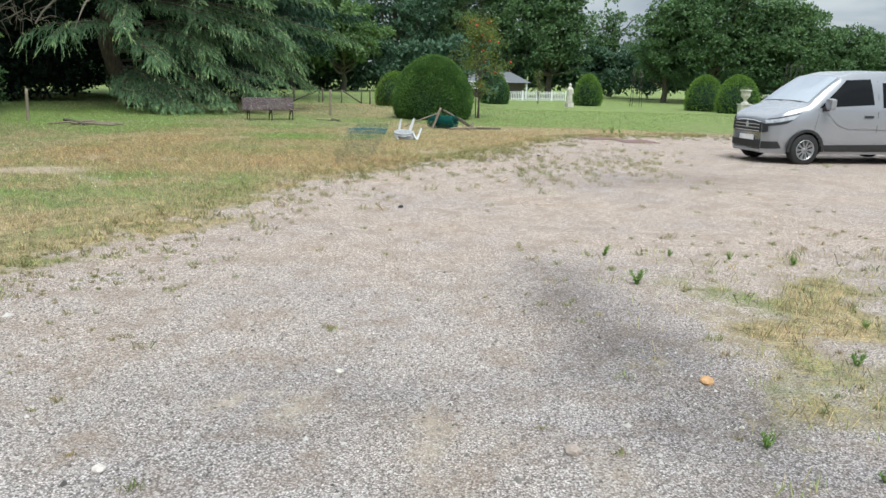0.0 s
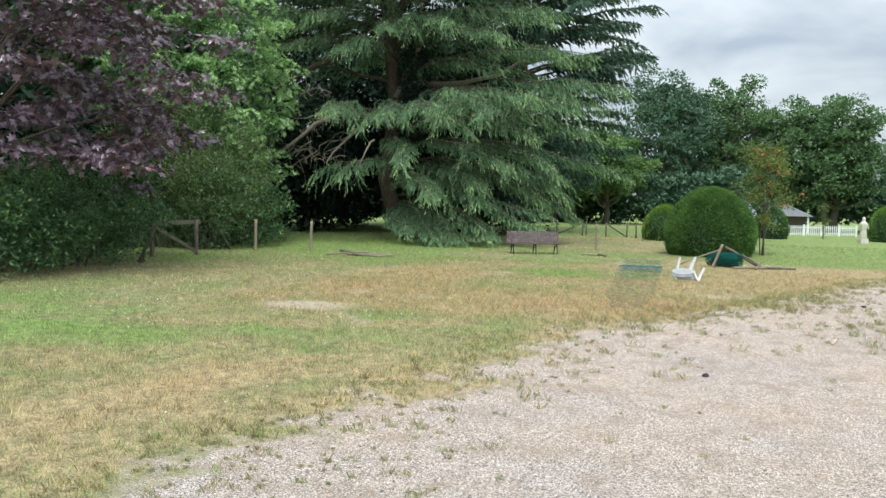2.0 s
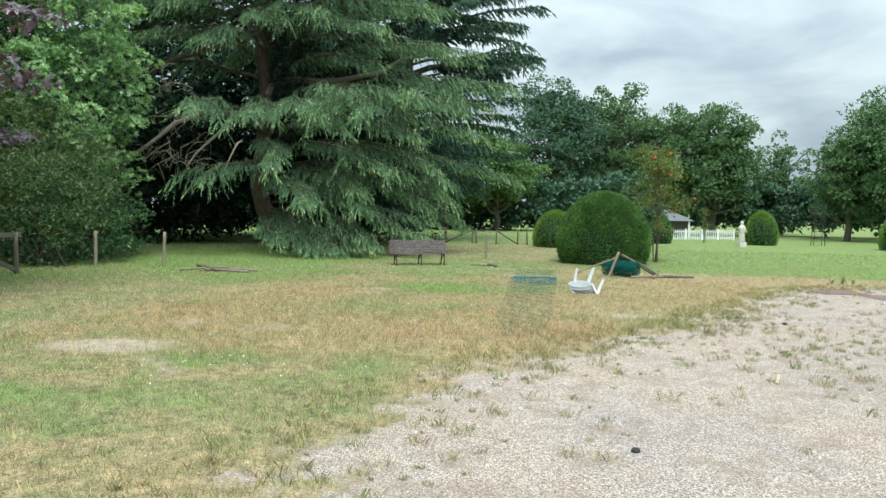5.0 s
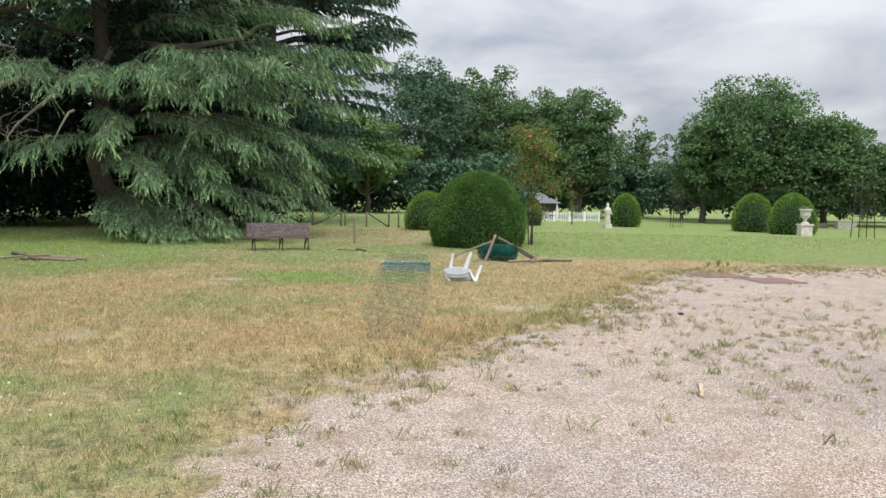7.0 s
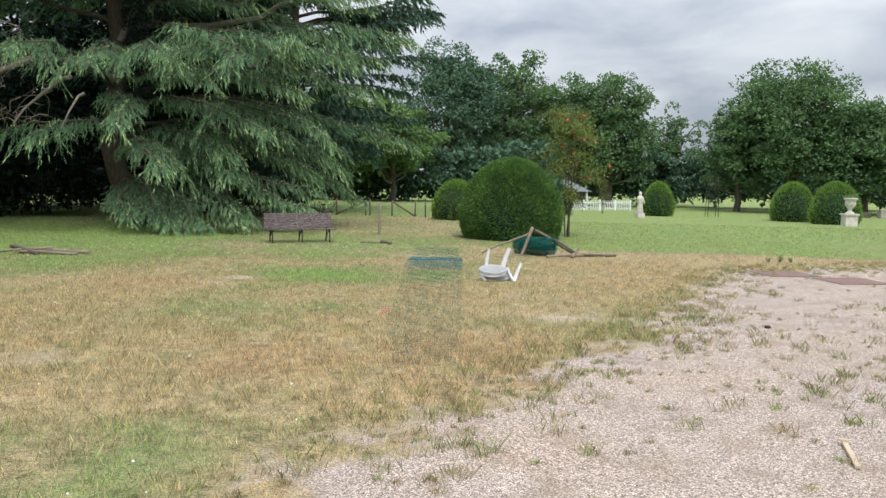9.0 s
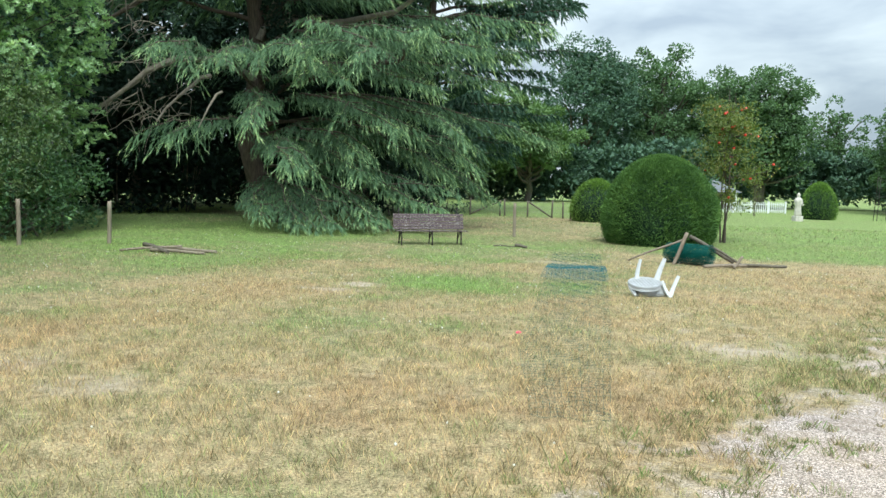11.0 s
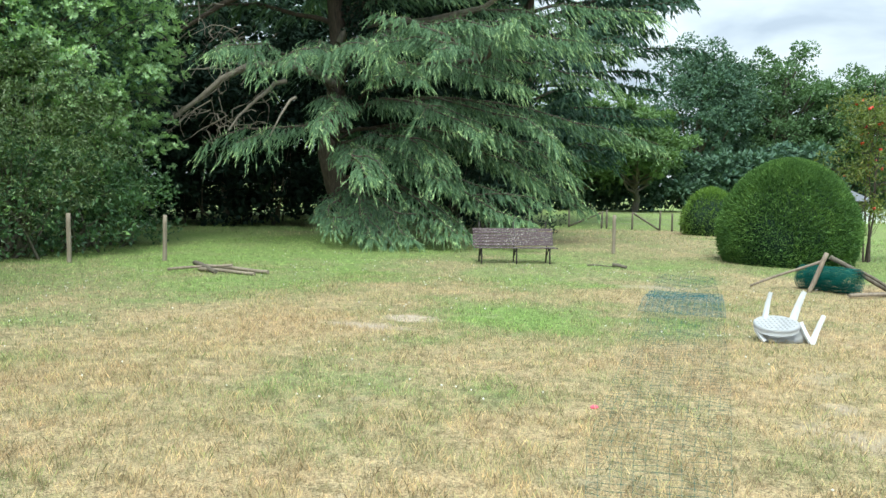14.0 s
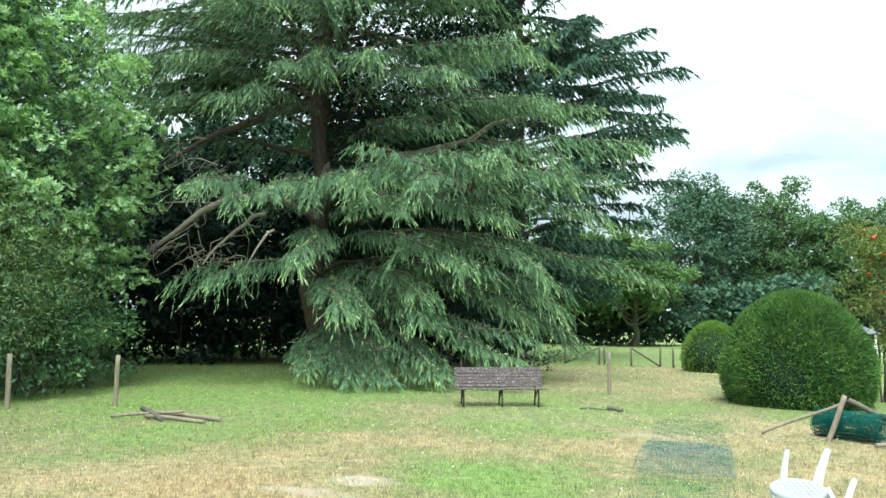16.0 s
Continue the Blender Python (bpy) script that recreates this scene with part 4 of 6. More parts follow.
def shrub(name, blobs, material, label, per_m2=130, leaf=0.12, ratio=0.45, category="shrub", stems=True, clump=0.32):
    """A dense bush made of overlapping lobes: each blob is (x, y, z, rx, ry, rz)."""
    x0, y0 = blobs[0][0], blobs[0][1]
    z0 = float(height(np.array([x0]), np.array([y0]))[0])
    bush = thing(name, label, category, pose(x0, y0, z0))
    cs, rs, limbs = [], [], []
    for x, y, z, rx, ry, rz in blobs:
        area = 4 * np.pi * ((rx * ry + rx * rz + ry * rz) / 3)
        c = crown_clumps(int(area / (clump * clump * 2.0)), (rx, ry, rz), -0.85, 0.22) + np.array([x - x0, y - y0, z])
        c = c[c[:, 2] > 0.05]
        cs.append(c); rs.append(clump * RNG.uniform(0.6, 1.5, len(c)))
        for q in c[::22]:
            limbs.append((bend((x - x0 + RNG.normal(0, 0.2 * rx), y - y0 + RNG.normal(0, 0.2 * ry), -0.05), (q - np.array([x - x0, y - y0, 0])) * np.array([0.72, 0.72, 0.85]) + np.array([x - x0, y - y0, 0]), 0.1, 5, 0.05), np.linspace(0.04, 0.008, 5)))
    c, r = np.concatenate(cs), np.concatenate(rs)
    if stems:
        v, f = tubes(limbs, 5)
        child(np_mesh("branchwork", v, f, BARK_GREEN, True), bush)["kind"] = "stuff"
    per = max(6, int(per_m2 * clump * clump * 1.7))
    v, f = clump_leaves(c, r, per, leaf, leaf * ratio, 0.85)
    child(np_mesh("foliage", v, f, material), bush)
    return bush


def build_maple():
    x, y = -16.6, 14.8
    z = float(height(np.array([x]), np.array([y]))[0])
    tree = thing("maple_tree", "dark purple-leaved maple with drooping branch tips", "tree", pose(x, y, z))
    cl = np.concatenate([crown_clumps(210, (5.0, 5.0, 3.6), -0.8, 0.22) + np.array([0, 0, 5.1]), crown_clumps(60, (3.4, 3.4, 2.4), -0.9) + np.array([0, 0, 5.2])])
    low = np.array([(4.2, -1.6, 2.35), (4.7, -1.0, 2.25), (4.9, -0.2, 2.2), (3.9, -2.5, 2.4), (4.4, 0.4, 2.6), (3.4, -3.4, 2.3), (3.0, -4.2, 2.2), (5.1, 0.6, 2.9)])
    cl = np.concatenate([cl, low])
    limbs = [(bend((0, 0, -0.2), (0.2, 0, 7.5), 0, 8, 0.08), np.linspace(0.26, 0.05, 8))]
    for c in cl[::7]:
        limbs.append((bend((0, 0, np.clip(c[2] * 0.6, 1.6, 6)), c * np.array([0.85, 0.85, 0.95]), 0.3, 6, 0.08), np.linspace(0.045, 0.008, 6)))
    v, f = tubes(limbs, 6)
    child(np_mesh("trunk", v, f, BARK, True), tree)
    # five-lobed leaves
    per = 66
    idx = np.repeat(np.arange(len(cl)), per)
    d = unit(RNG.normal(size=(len(idx), 3))); d[:, 2] = np.where(RNG.random(len(idx)) < 0.6, np.abs(d[:, 2]), d[:, 2])
    c = cl[idx] + d * (RNG.uniform(0.3, 1.0, len(idx)) * 0.85)[:, None] * np.array([1, 1, 0.32])
    al = unit(d + RNG.normal(0, 0.5, d.shape) + np.array([0, 0, -0.5]))
    no = unit(d * 0.7 + np.array([0, 0, 0.8]) + RNG.normal(0, 0.35, d.shape))
    sd = unit(np.cross(al, no)); no = np.cross(sd, al)
    s = 0.12 * RNG.uniform(0.7, 1.3, len(idx))
    angs = np.radians([180, 115, 78, 42, 22, 0, -22, -42, -78, -115])
    rads = np.array([0.35, 0.75, 0.42, 0.95, 0.5, 1.1, 0.5, 0.95, 0.42, 0.75])
    ring = c[:, None] + s[:, None, None] * rads[None, :, None] * (np.cos(angs)[None, :, None] * al[:, None] + np.sin(angs)[None, :, None] * sd[:, None]) - (s[:, None] * 0.18 * np.abs(np.sin(angs))[None])[..., None] * no[:, None]
    vv = np.concatenate([c[:, None], ring], 1)
    k = np.arange(10)
    f = np.stack([np.zeros(10, int), 1 + k, 1 + (k + 1) % 10], -1)
    fc = (np.arange(len(c))[:, None, None] * 11 + f[None]).reshape(-1, 3)
    child(np_mesh("crown", vv.reshape(-1, 3), fc, MAPLE), tree)


build_maple()


def build_laurel():
    blobs = [(-20.6, 27.4, 6.4, 3.7, 3.6, 5.2), (-20.9, 27.0, 11.0, 2.8, 2.8, 3.0), (-19.4, 28.4, 4.6, 2.4, 2.4, 3.6), (-21.6, 25.4, 8.0, 3.0, 3.0, 4.4)]
    x0, y0 = -20.6, 27.4
    z0 = float(height(np.array([x0]), np.array([y0]))[0])
    tree = thing("laurel_tree", "tall bright green laurel with glossy leaf rosettes", "tree", pose(x0, y0, z0))
    cs, limbs = [], [(bend((0, 0, -0.2), (-0.2, -0.3, 11), 0, 8, 0.15), np.linspace(0.22, 0.05, 8))]
    for x, y, z, rx, ry, rz in blobs:
        area = 4 * np.pi * ((rx * ry + rx * rz + ry * rz) / 3)
        c = crown_clumps(int(area / 0.62), (rx, ry, rz), -0.85, 0.30) + np.array([x - x0, y - y0, z])
        cs.append(c[c[:, 2] > 0.3])
        for e in c[::24]:
            limbs.append((bend((0, 0, np.clip(e[2] * 0.6, 0.2, 9)), e * np.array([0.85, 0.85, 0.95]), 0.2, 5, 0.08), np.linspace(0.05, 0.01, 5)))
    c = np.concatenate(cs)
    r = 0.50 * RNG.uniform(0.6, 1.4, len(c))
    v, f = tubes(limbs, 6)
    child(np_mesh("trunk", v, f, BARK_GREEN, True), tree)
    v, f = rosettes(c, r, 22, 0.138, 0.06, 7)
    child(np_mesh("foliage", v, f, LAUREL), tree)
    # inner leaves take a darker tree's colour as shade between the clumps
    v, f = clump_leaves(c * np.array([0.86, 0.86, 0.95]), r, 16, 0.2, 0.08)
    child(np_mesh("shade_foliage", v, f, FARDARK), tree)


build_laurel()
shrub("olive_shrub", [(-18.0, 25.2, 2.7, 2.2, 2.2, 2.2), (-17.0, 24.4, 1.9, 1.5, 1.5, 1.5), (-18.9, 23.4, 3.4, 1.9, 1.9, 2.0), (-18.4, 27.6, 2.2, 1.5, 1.7, 2.0)],
      OLIVE, "dull olive-green fine-leaved shrub", 190, 0.10, 0.4, "shrub", True, 0.30)
shrub("hedge_shrub", [(-15.0, 14.2, 0.9, 2.0, 1.9, 1.5), (-15.6, 16.4, 1.0, 1.8, 1.7, 1.5), (-14.6, 12.4, 0.9, 2.0, 1.8, 1.4), (-14.2, 17.3, 1.0, 0.8, 0.9, 0.5), (-16.0, 18.4, 1.2, 1.4, 1.2, 1.4), (-14.5, 13.7, 0.55, 1.5, 1.5, 0.95), (-14.4, 15.7, 0.55, 1.3, 1.3, 0.9)],
      SHRUB, "leafy green shrub with bright young shoots", 170, 0.11, 0.5, "shrub", True, 0.30)
shrub("low_shrub", [(-17.1, 24.2, 1.1, 1.4, 1.1, 1.5), (-16.9, 26.1, 1.1, 1.4, 1.3, 1.5), (-17.8, 28.4, 1.0, 1.4, 1.3, 1.4)],
      SHRUB, "low dark glossy shrub along the wood's edge", 150, 0.13, 0.5, "shrub", True, 0.28)

# dense evergreen wood behind the cedar, its deep shade put into the leaf colour
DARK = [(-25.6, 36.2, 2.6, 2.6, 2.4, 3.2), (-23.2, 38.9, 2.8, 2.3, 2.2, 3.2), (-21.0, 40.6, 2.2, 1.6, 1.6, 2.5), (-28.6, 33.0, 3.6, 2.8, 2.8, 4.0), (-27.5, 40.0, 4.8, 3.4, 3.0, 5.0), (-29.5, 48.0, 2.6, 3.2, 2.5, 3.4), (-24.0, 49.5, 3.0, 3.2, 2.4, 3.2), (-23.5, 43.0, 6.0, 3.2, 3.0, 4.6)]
shrub("evergreen_thicket", DARK, SHADE_LEAF, "dense evergreen thicket, deep shade in its leaf colour", 62, 0.34, 0.55, "shrub", True, 0.6)
shrub("evergreen_thicket", [(-17.2, 44.6, 3.2, 2.2, 2.0, 3.0), (-14.4, 45.6, 3.6, 2.4, 2.2, 4.0), (-11.8, 43.2, 2.6, 1.8, 1.7, 2.7), (-19.3, 46.0, 6.2, 2.8, 2.6, 4.4), (-13.0, 42.0, 6.2, 2.6, 2.4, 3.6)], SHADE_LEAF, "evergreen thicket behind the cedar, shade in its leaf colour", 62, 0.34, 0.55, "shrub", True, 0.6)
# near-black backing added to close bright holes behind the hedge
shrub("evergreen_thicket", [(-21.0, 15.2, 1.7, 2.2, 2.2, 2.2), (-21.8, 19.0, 1.9, 2.2, 2.2, 2.4), (-20.2, 11.4, 1.6, 2.2, 2.2, 2.1), (-20.6, 22.2, 1.6, 1.8, 1.8, 2.0)], SHADE_LEAF, "undergrowth added as dark backing behind the maple", 62, 0.34, 0.55, "shrub", True, 0.6)
shrub("dark_shrub", [(-8.9, 39.2, 1.0, 1.0, 1.0, 1.25), (-10.3, 39.8, 1.4, 1.4, 1.1, 1.7)], SHADE_LEAF, "dark rounded shrub beneath the cedar boughs", 110, 0.12, 0.5, "shrub", True, 0.35)
for x, y, h, r in ((-25.5, 19.5, 13, 5.0), (-29, 27, 14, 5.5), (-33, 37, 15, 6.0), (-27.5, 46.5, 14, 5.5), (-20, 53, 14, 5.0), (-24.5, 10.5, 12, 4.8)):
    broad_tree(x, y, h, r, FARDARK, "dark dense woodland tree with deep shaded crown", 90, 110, 0.30, 0.12, category="tree", group="wood behind the lawn")

FAR = [(-7.6, 113, 19.1, 6.1, FARDARK, 110, 0.00),
       (2.2, 117, 19.7, 5.5, FARLEAF, 85, 0.22),
       (9.8, 117, 16.8, 5.8, FARLEAF, 90, 0.12),
       (14.8, 114, 16.8, 5.0, FARLEAF, 105, 0.00),
       (26.6, 129, 13.9, 4.1, FARLEAF, 42, 0.22),
       (34.4, 103, 16.8, 6.7, FARLEAF, 150, 0.00),
       (28.6, 104, 12.0, 3.6, FARLEAF, 80, 0.00),
       (42.5, 101, 12.0, 5.2, FARLEAF, 130, 0.00),
       (51.2, 101, 9.0, 4.9, FARLEAF, 80, 0.00),
       (67.2, 93, 14.5, 6.7, FARLEAF, 90, 0.00),
       (-2.1, 124, 17.4, 5.8, FARDARK, 85, 0.00)]
for x, y, h, r, m, n, g in FAR:
    broad_tree(x, y, h, r, m, "tall mature broadleaf tree with an open billowing crown" if g > 0.1 else "large dense mature broadleaf tree across the lawn", int(n * 1.7), 76, 0.35, 0.12, gap=g, clump_r=0.235, group="far tree row")
for x, y, h, r in ((-9.6, 72, 8.2, 3.4), (-14.5, 74, 9.0, 3.8), (-19.5, 70, 9.5, 3.8)):
    broad_tree(x, y, h, r, FARLIGHT, "light green broadleaf tree with low spreading branches", 70, 110, 0.30, 0.2, group="field trees")
shrub("far_hedge", [(-40 + 3.0 * k, 76 + RNG.uniform(-1, 1), 1.2, 2.6, 1.3, RNG.uniform(2.6, 4.2)) for k in range(15)], FARDARK, "dark hedge at the far end of the field", 80, 0.45, 0.6, "hedge", True, 0.7)
shrub("far_hedge", [(-4 + 5.2 * k, 119 + RNG.uniform(-2, 2), 0.6, 4.2, 2.4, RNG.uniform(4.6, 7.2)) for k in range(18)], FARDARK, "dark bushes below the far trees", 52, 0.6, 0.6, "hedge", True, 0.95)


# ---- clipped topiary ----
def topiary(x, y, r, h, material, label, leaf=0.06, density=1500, bulge=0.30, group=""):
    """A clipped dome: needles stand out of a closed shell, near black for the shade within."""
    z = float(height(np.array([x]), np.array([y]))[0])
    ob = thing("topiary_yew", label, "topiary", pose(x, y, z), group)

    def rad(t):
        return r * np.where(t < bulge, 0.88 + 0.12 * np.sin(np.pi / 2 * t / bulge), np.sqrt(np.maximum(0, 1 - np.maximum(0, (t - bulge) / (1 - bulge)) ** 1.75)))
    n, s = 26, 40
    t = np.linspace(0, 1, n)
    a = np.linspace(0, 2 * np.pi, s, endpoint=False)
    rr = rad(t)[:, None] * 0.95 * (1 + 0.03 * np.sin(3 * a + 4 * t[:, None]))
    v = np.stack([rr * np.cos(a), rr * np.sin(a), np.repeat(t[:, None] * h * 0.97, s, 1)], -1).reshape(-1, 3)
    i, j = np.meshgrid(np.arange(n - 1), np.arange(s), indexing="ij")
    f = np.stack([i * s + j, i * s + (j + 1) % s, (i + 1) * s + (j + 1) % s, (i + 1) * s + j], -1).reshape(-1, 4)
    # shade between the needles is painted as a near-black inner surface
    child(np_mesh("core", v, f, SHADE_LEAF, True), ob)
    k = int(density * 2 * np.pi * r * h)
    t = RNG.random(k) ** 0.9
    t = np.where(RNG.random(k) < 0.22, 1 - 0.25 * RNG.random(k) ** 2, t)
    a = RNG.uniform(0, 2 * np.pi, k)
    lump = 1 + 0.05 * (noise2(a * r * 1.0, t * h, 0.35, 17) - 0.5) + 0.02 * RNG.normal(size=k)
    rr = rad(t) * lump * RNG.uniform(0.94, 1.01, k)
    c = np.stack([rr * np.cos(a), rr * np.sin(a), t * h * (0.985 + 0.015 * lump)], -1)
    e = 0.02
    slope = (rad(np.clip(t + e, 0, 1)) - rad(np.clip(t - e, 0, 1))) / (2 * e * h)
    no = unit(np.stack([np.cos(a), np.sin(a), -slope], -1))
    al = no + RNG.normal(0, 0.55, c.shape) + np.array([0, 0, 0.25])
    ln = leaf * RNG.uniform(0.6, 1.5, k)
    v, f = needle_tris(c, al, unit(RNG.normal(size=c.shape)) + np.array([0, 0, 0.6]), ln, ln * 0.26)
    child(np_mesh("foliage", v, f, material), ob)
    return ob


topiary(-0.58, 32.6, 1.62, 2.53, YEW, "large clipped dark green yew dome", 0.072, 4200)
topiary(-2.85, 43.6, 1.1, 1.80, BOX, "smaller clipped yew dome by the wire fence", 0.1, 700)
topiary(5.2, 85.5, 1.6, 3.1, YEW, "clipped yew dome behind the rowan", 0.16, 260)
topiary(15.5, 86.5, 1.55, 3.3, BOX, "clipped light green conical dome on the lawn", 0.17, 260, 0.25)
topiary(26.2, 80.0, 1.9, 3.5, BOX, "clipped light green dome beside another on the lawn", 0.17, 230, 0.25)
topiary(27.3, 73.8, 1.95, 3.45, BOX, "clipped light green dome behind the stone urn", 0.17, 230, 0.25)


def build_rowan(x, y, h, label, berries=26, spread=1.0, leafn=4200):
    z = float(height(np.array([x]), np.array([y]))[0])
    ob = thing("rowan_tree", label, "tree", pose(x, y, z))
    limbs, cs = [], []
    for k in range(4):
        a = k * 1.7
        top = np.array([0.14 * math.cos(a), 0.12 * math.sin(a), h * RNG.uniform(0.8, 0.98)])
        sp = bend((0.07 * math.cos(a), 0.07 * math.sin(a), -0.05), top, 0, 8, 0.03)
        limbs.append((sp, np.linspace(0.028, 0.008, 8)))
        for _ in range(13):
            t = RNG.uniform(0.38, 1.0)
            q = sp[int(t * 7)]
            reach = 1.3 * spread * (1.05 - 0.75 * abs(t - 0.5)) * RNG.uniform(0.4, 1.0)
            b = RNG.uniform(0, 2 * np.pi)
            e = q + np.array([reach * math.cos(b), reach * math.sin(b), reach * RNG.uniform(-0.1, 0.55)])
            s2 = bend(q, e, 0.08, 5, 0.02)
            limbs.append((s2, np.linspace(0.012, 0.003, 5)))
            cs.append(s2[2:])
        for _ in range(2):
            limbs.append((bend(sp[1], sp[1] + np.array([RNG.uniform(-0.3, 0.4), RNG.uniform(-0.3, 0.3), 0.55]), 0, 4, 0.02), np.linspace(0.008, 0.003, 4)))
    cs = np.concatenate(cs)
    v, f = tubes(limbs, 6)
    child(np_mesh("trunk", v, f, BARK, True), ob)
    i = RNG.integers(0, len(cs), leafn)
    c = cs[i] + RNG.normal(0, 0.13, (leafn, 3))
    v, f = leaf_quads(c, RNG.normal(size=c.shape) + np.array([0, 0, -0.3]), RNG.normal(0, 0.5, c.shape) + np.array([0, 0, 1]), np.full(leafn, 0.12) * RNG.uniform(0.6, 1.3, leafn), np.full(leafn, 0.05))
    child(np_mesh("crown", v, f, ROWAN), ob, "yellowing green pinnate leaves")
    for _ in range(berries):
        q = cs[RNG.integers(0, len(cs))] + np.array([0, -0.1, -0.05])
        bm = bmesh.new()
        bmesh.ops.create_icosphere(bm, subdivisions=2, radius=0.047)
        for vert in bm.verts:
            vert.co *= 1 + 0.45 * noise.noise(vert.co * 45)
            vert.co.z *= 0.75
            vert.co += Vector(q)
        part("berry_cluster", bm, BERRY, ob, "bright red berries")


build_rowan(1.35, 33.9, 4.75, "slender young rowan with red berry clusters", 30, 1.1, 3800)
build_rowan(10.4, 89.5, 4.2, "thin young sapling by the white fence", 0, 0.7, 700)

# ---- materials of the things ----
PAINT_WHITE = plain_mat("white_plastic", (0.78, 0.79, 0.80), 0.45, 0, 0.06, 8)
BENCH_WOOD = wood_mat("bench_slats", (0.045, 0.030, 0.038), (0.135, 0.095, 0.10), (0.50, 0.48, 0.45))
IRON = plain_mat("rusty_iron", (0.045, 0.038, 0.035), 0.7, 0.3, 0.3, 20, 0.001)
POLE_WOOD = wood_mat("barked_pole", (0.13, 0.10, 0.075), (0.36, 0.30, 0.23))
POST_WOOD = wood_mat("weathered_post", (0.16, 0.13, 0.095), (0.36, 0.31, 0.24))
OLD_WOOD = wood_mat("old_grey_wood", (0.07, 0.06, 0.045), (0.20, 0.175, 0.135))
# bluer copy of the green wire: the fold's sheen is in its colour
FOLD_WIRE = plain_mat("sheen_tinted_wire", (0.020, 0.12, 0.14), 0.5, 0, 0.15, 10, 0, 0.25)
WIRE = plain_mat("green_coated_wire", (0.008, 0.095, 0.080), 0.6, 0, 0.15, 10, 0, 0.15)
WIRE_GREY = plain_mat("galvanised_wire", (0.30, 0.30, 0.30), 0.5, 0.6, 0.2, 10)
STONE = plain_mat("pale_garden_stone", (0.56, 0.53, 0.48), 0.85, 0, 0.25, 5, 0.004)
STONE_DARK = plain_mat("lichened_stone", (0.36, 0.34, 0.30), 0.9, 0, 0.35, 6, 0.004)
WHITE_WOOD = plain_mat("white_fence_paint", (0.74, 0.76, 0.78), 0.6, 0, 0.08, 4)
SLATE = plain_mat("slate_roof", (0.17, 0.18, 0.20), 0.6, 0, 0.2, 9, 0.004)
# dark wall tone holds the shade under the pavilion roof
WALL = plain_mat("eave_shade_timber", (0.10, 0.085, 0.07), 0.8, 0, 0.2, 4)
RUST = plain_mat("rusty_steel_plate", (0.20, 0.12, 0.11), 0.8, 0.1, 0.2, 4, 0.001)


def box(bm, sx, sy, sz, m, bevel=0.0):
    """A box of the given size, its edges rounded off, at the pose m."""
    r = bmesh.ops.create_cube(bm, size=1.0, matrix=m @ Matrix.Diagonal((sx, sy, sz, 1)))
    if bevel:
        vs = set(r["verts"])
        es = [e for e in bm.edges if e.verts[0] in vs and e.verts[1] in vs]
        bmesh.ops.bevel(bm, geom=es, offset=bevel, segments=2, affect="EDGES", profile=0.6)
    return bm


def rod(bm, a, b, r0, r1=None, sides=8, ring=5, wob=0.0):
    """A slightly crooked tapered pole from a to b with closed ends."""
    r1 = r0 if r1 is None else r1
    a, b = Vector(a), Vector(b)
    d = (b - a).normalized()
    s = d.orthogonal().normalized()
    t = d.cross(s)
    rings = []
    for k in range(ring):
        f = k / (ring - 1)
        c = a.lerp(b, f) + s * (wob * math.sin(f * 5.1)) + t * (wob * math.sin(f * 3.7 + 1))
        r = r0 + (r1 - r0) * f
        rings.append([bm.verts.new(c + s * (r * math.cos(q)) + t * (r * math.sin(q))) for q in (2 * math.pi * i / sides for i in range(sides))])
    for k in range(ring - 1):
        for i in range(sides):
            bm.faces.new((rings[k][i], rings[k][(i + 1) % sides], rings[k + 1][(i + 1) % sides], rings[k + 1][i])).smooth = True
    bm.faces.new(rings[0][::-1])
    bm.faces.new(rings[-1])
    return bm


def gz(x, y):
    return float(height(np.array([x]), np.array([y]))[0])


def lathe(bm, profile, sides=20, m=Matrix.Identity(4), caps=True):
    """A turned shape: profile is a list of (radius, height)."""
    rings = [[bm.verts.new(m @ Vector((r * math.cos(q), r * math.sin(q), z))) for q in (2 * math.pi * i / sides for i in range(sides))] for r, z in profile]
    for k in range(len(rings) - 1):
        for i in range(sides):
            bm.faces.new((rings[k][i], rings[k][(i + 1) % sides], rings[k + 1][(i + 1) % sides], rings[k + 1][i])).smooth = True
    if caps:
        bm.faces.new(rings[0][::-1])
        bm.faces.new(rings[-1])
    return bm


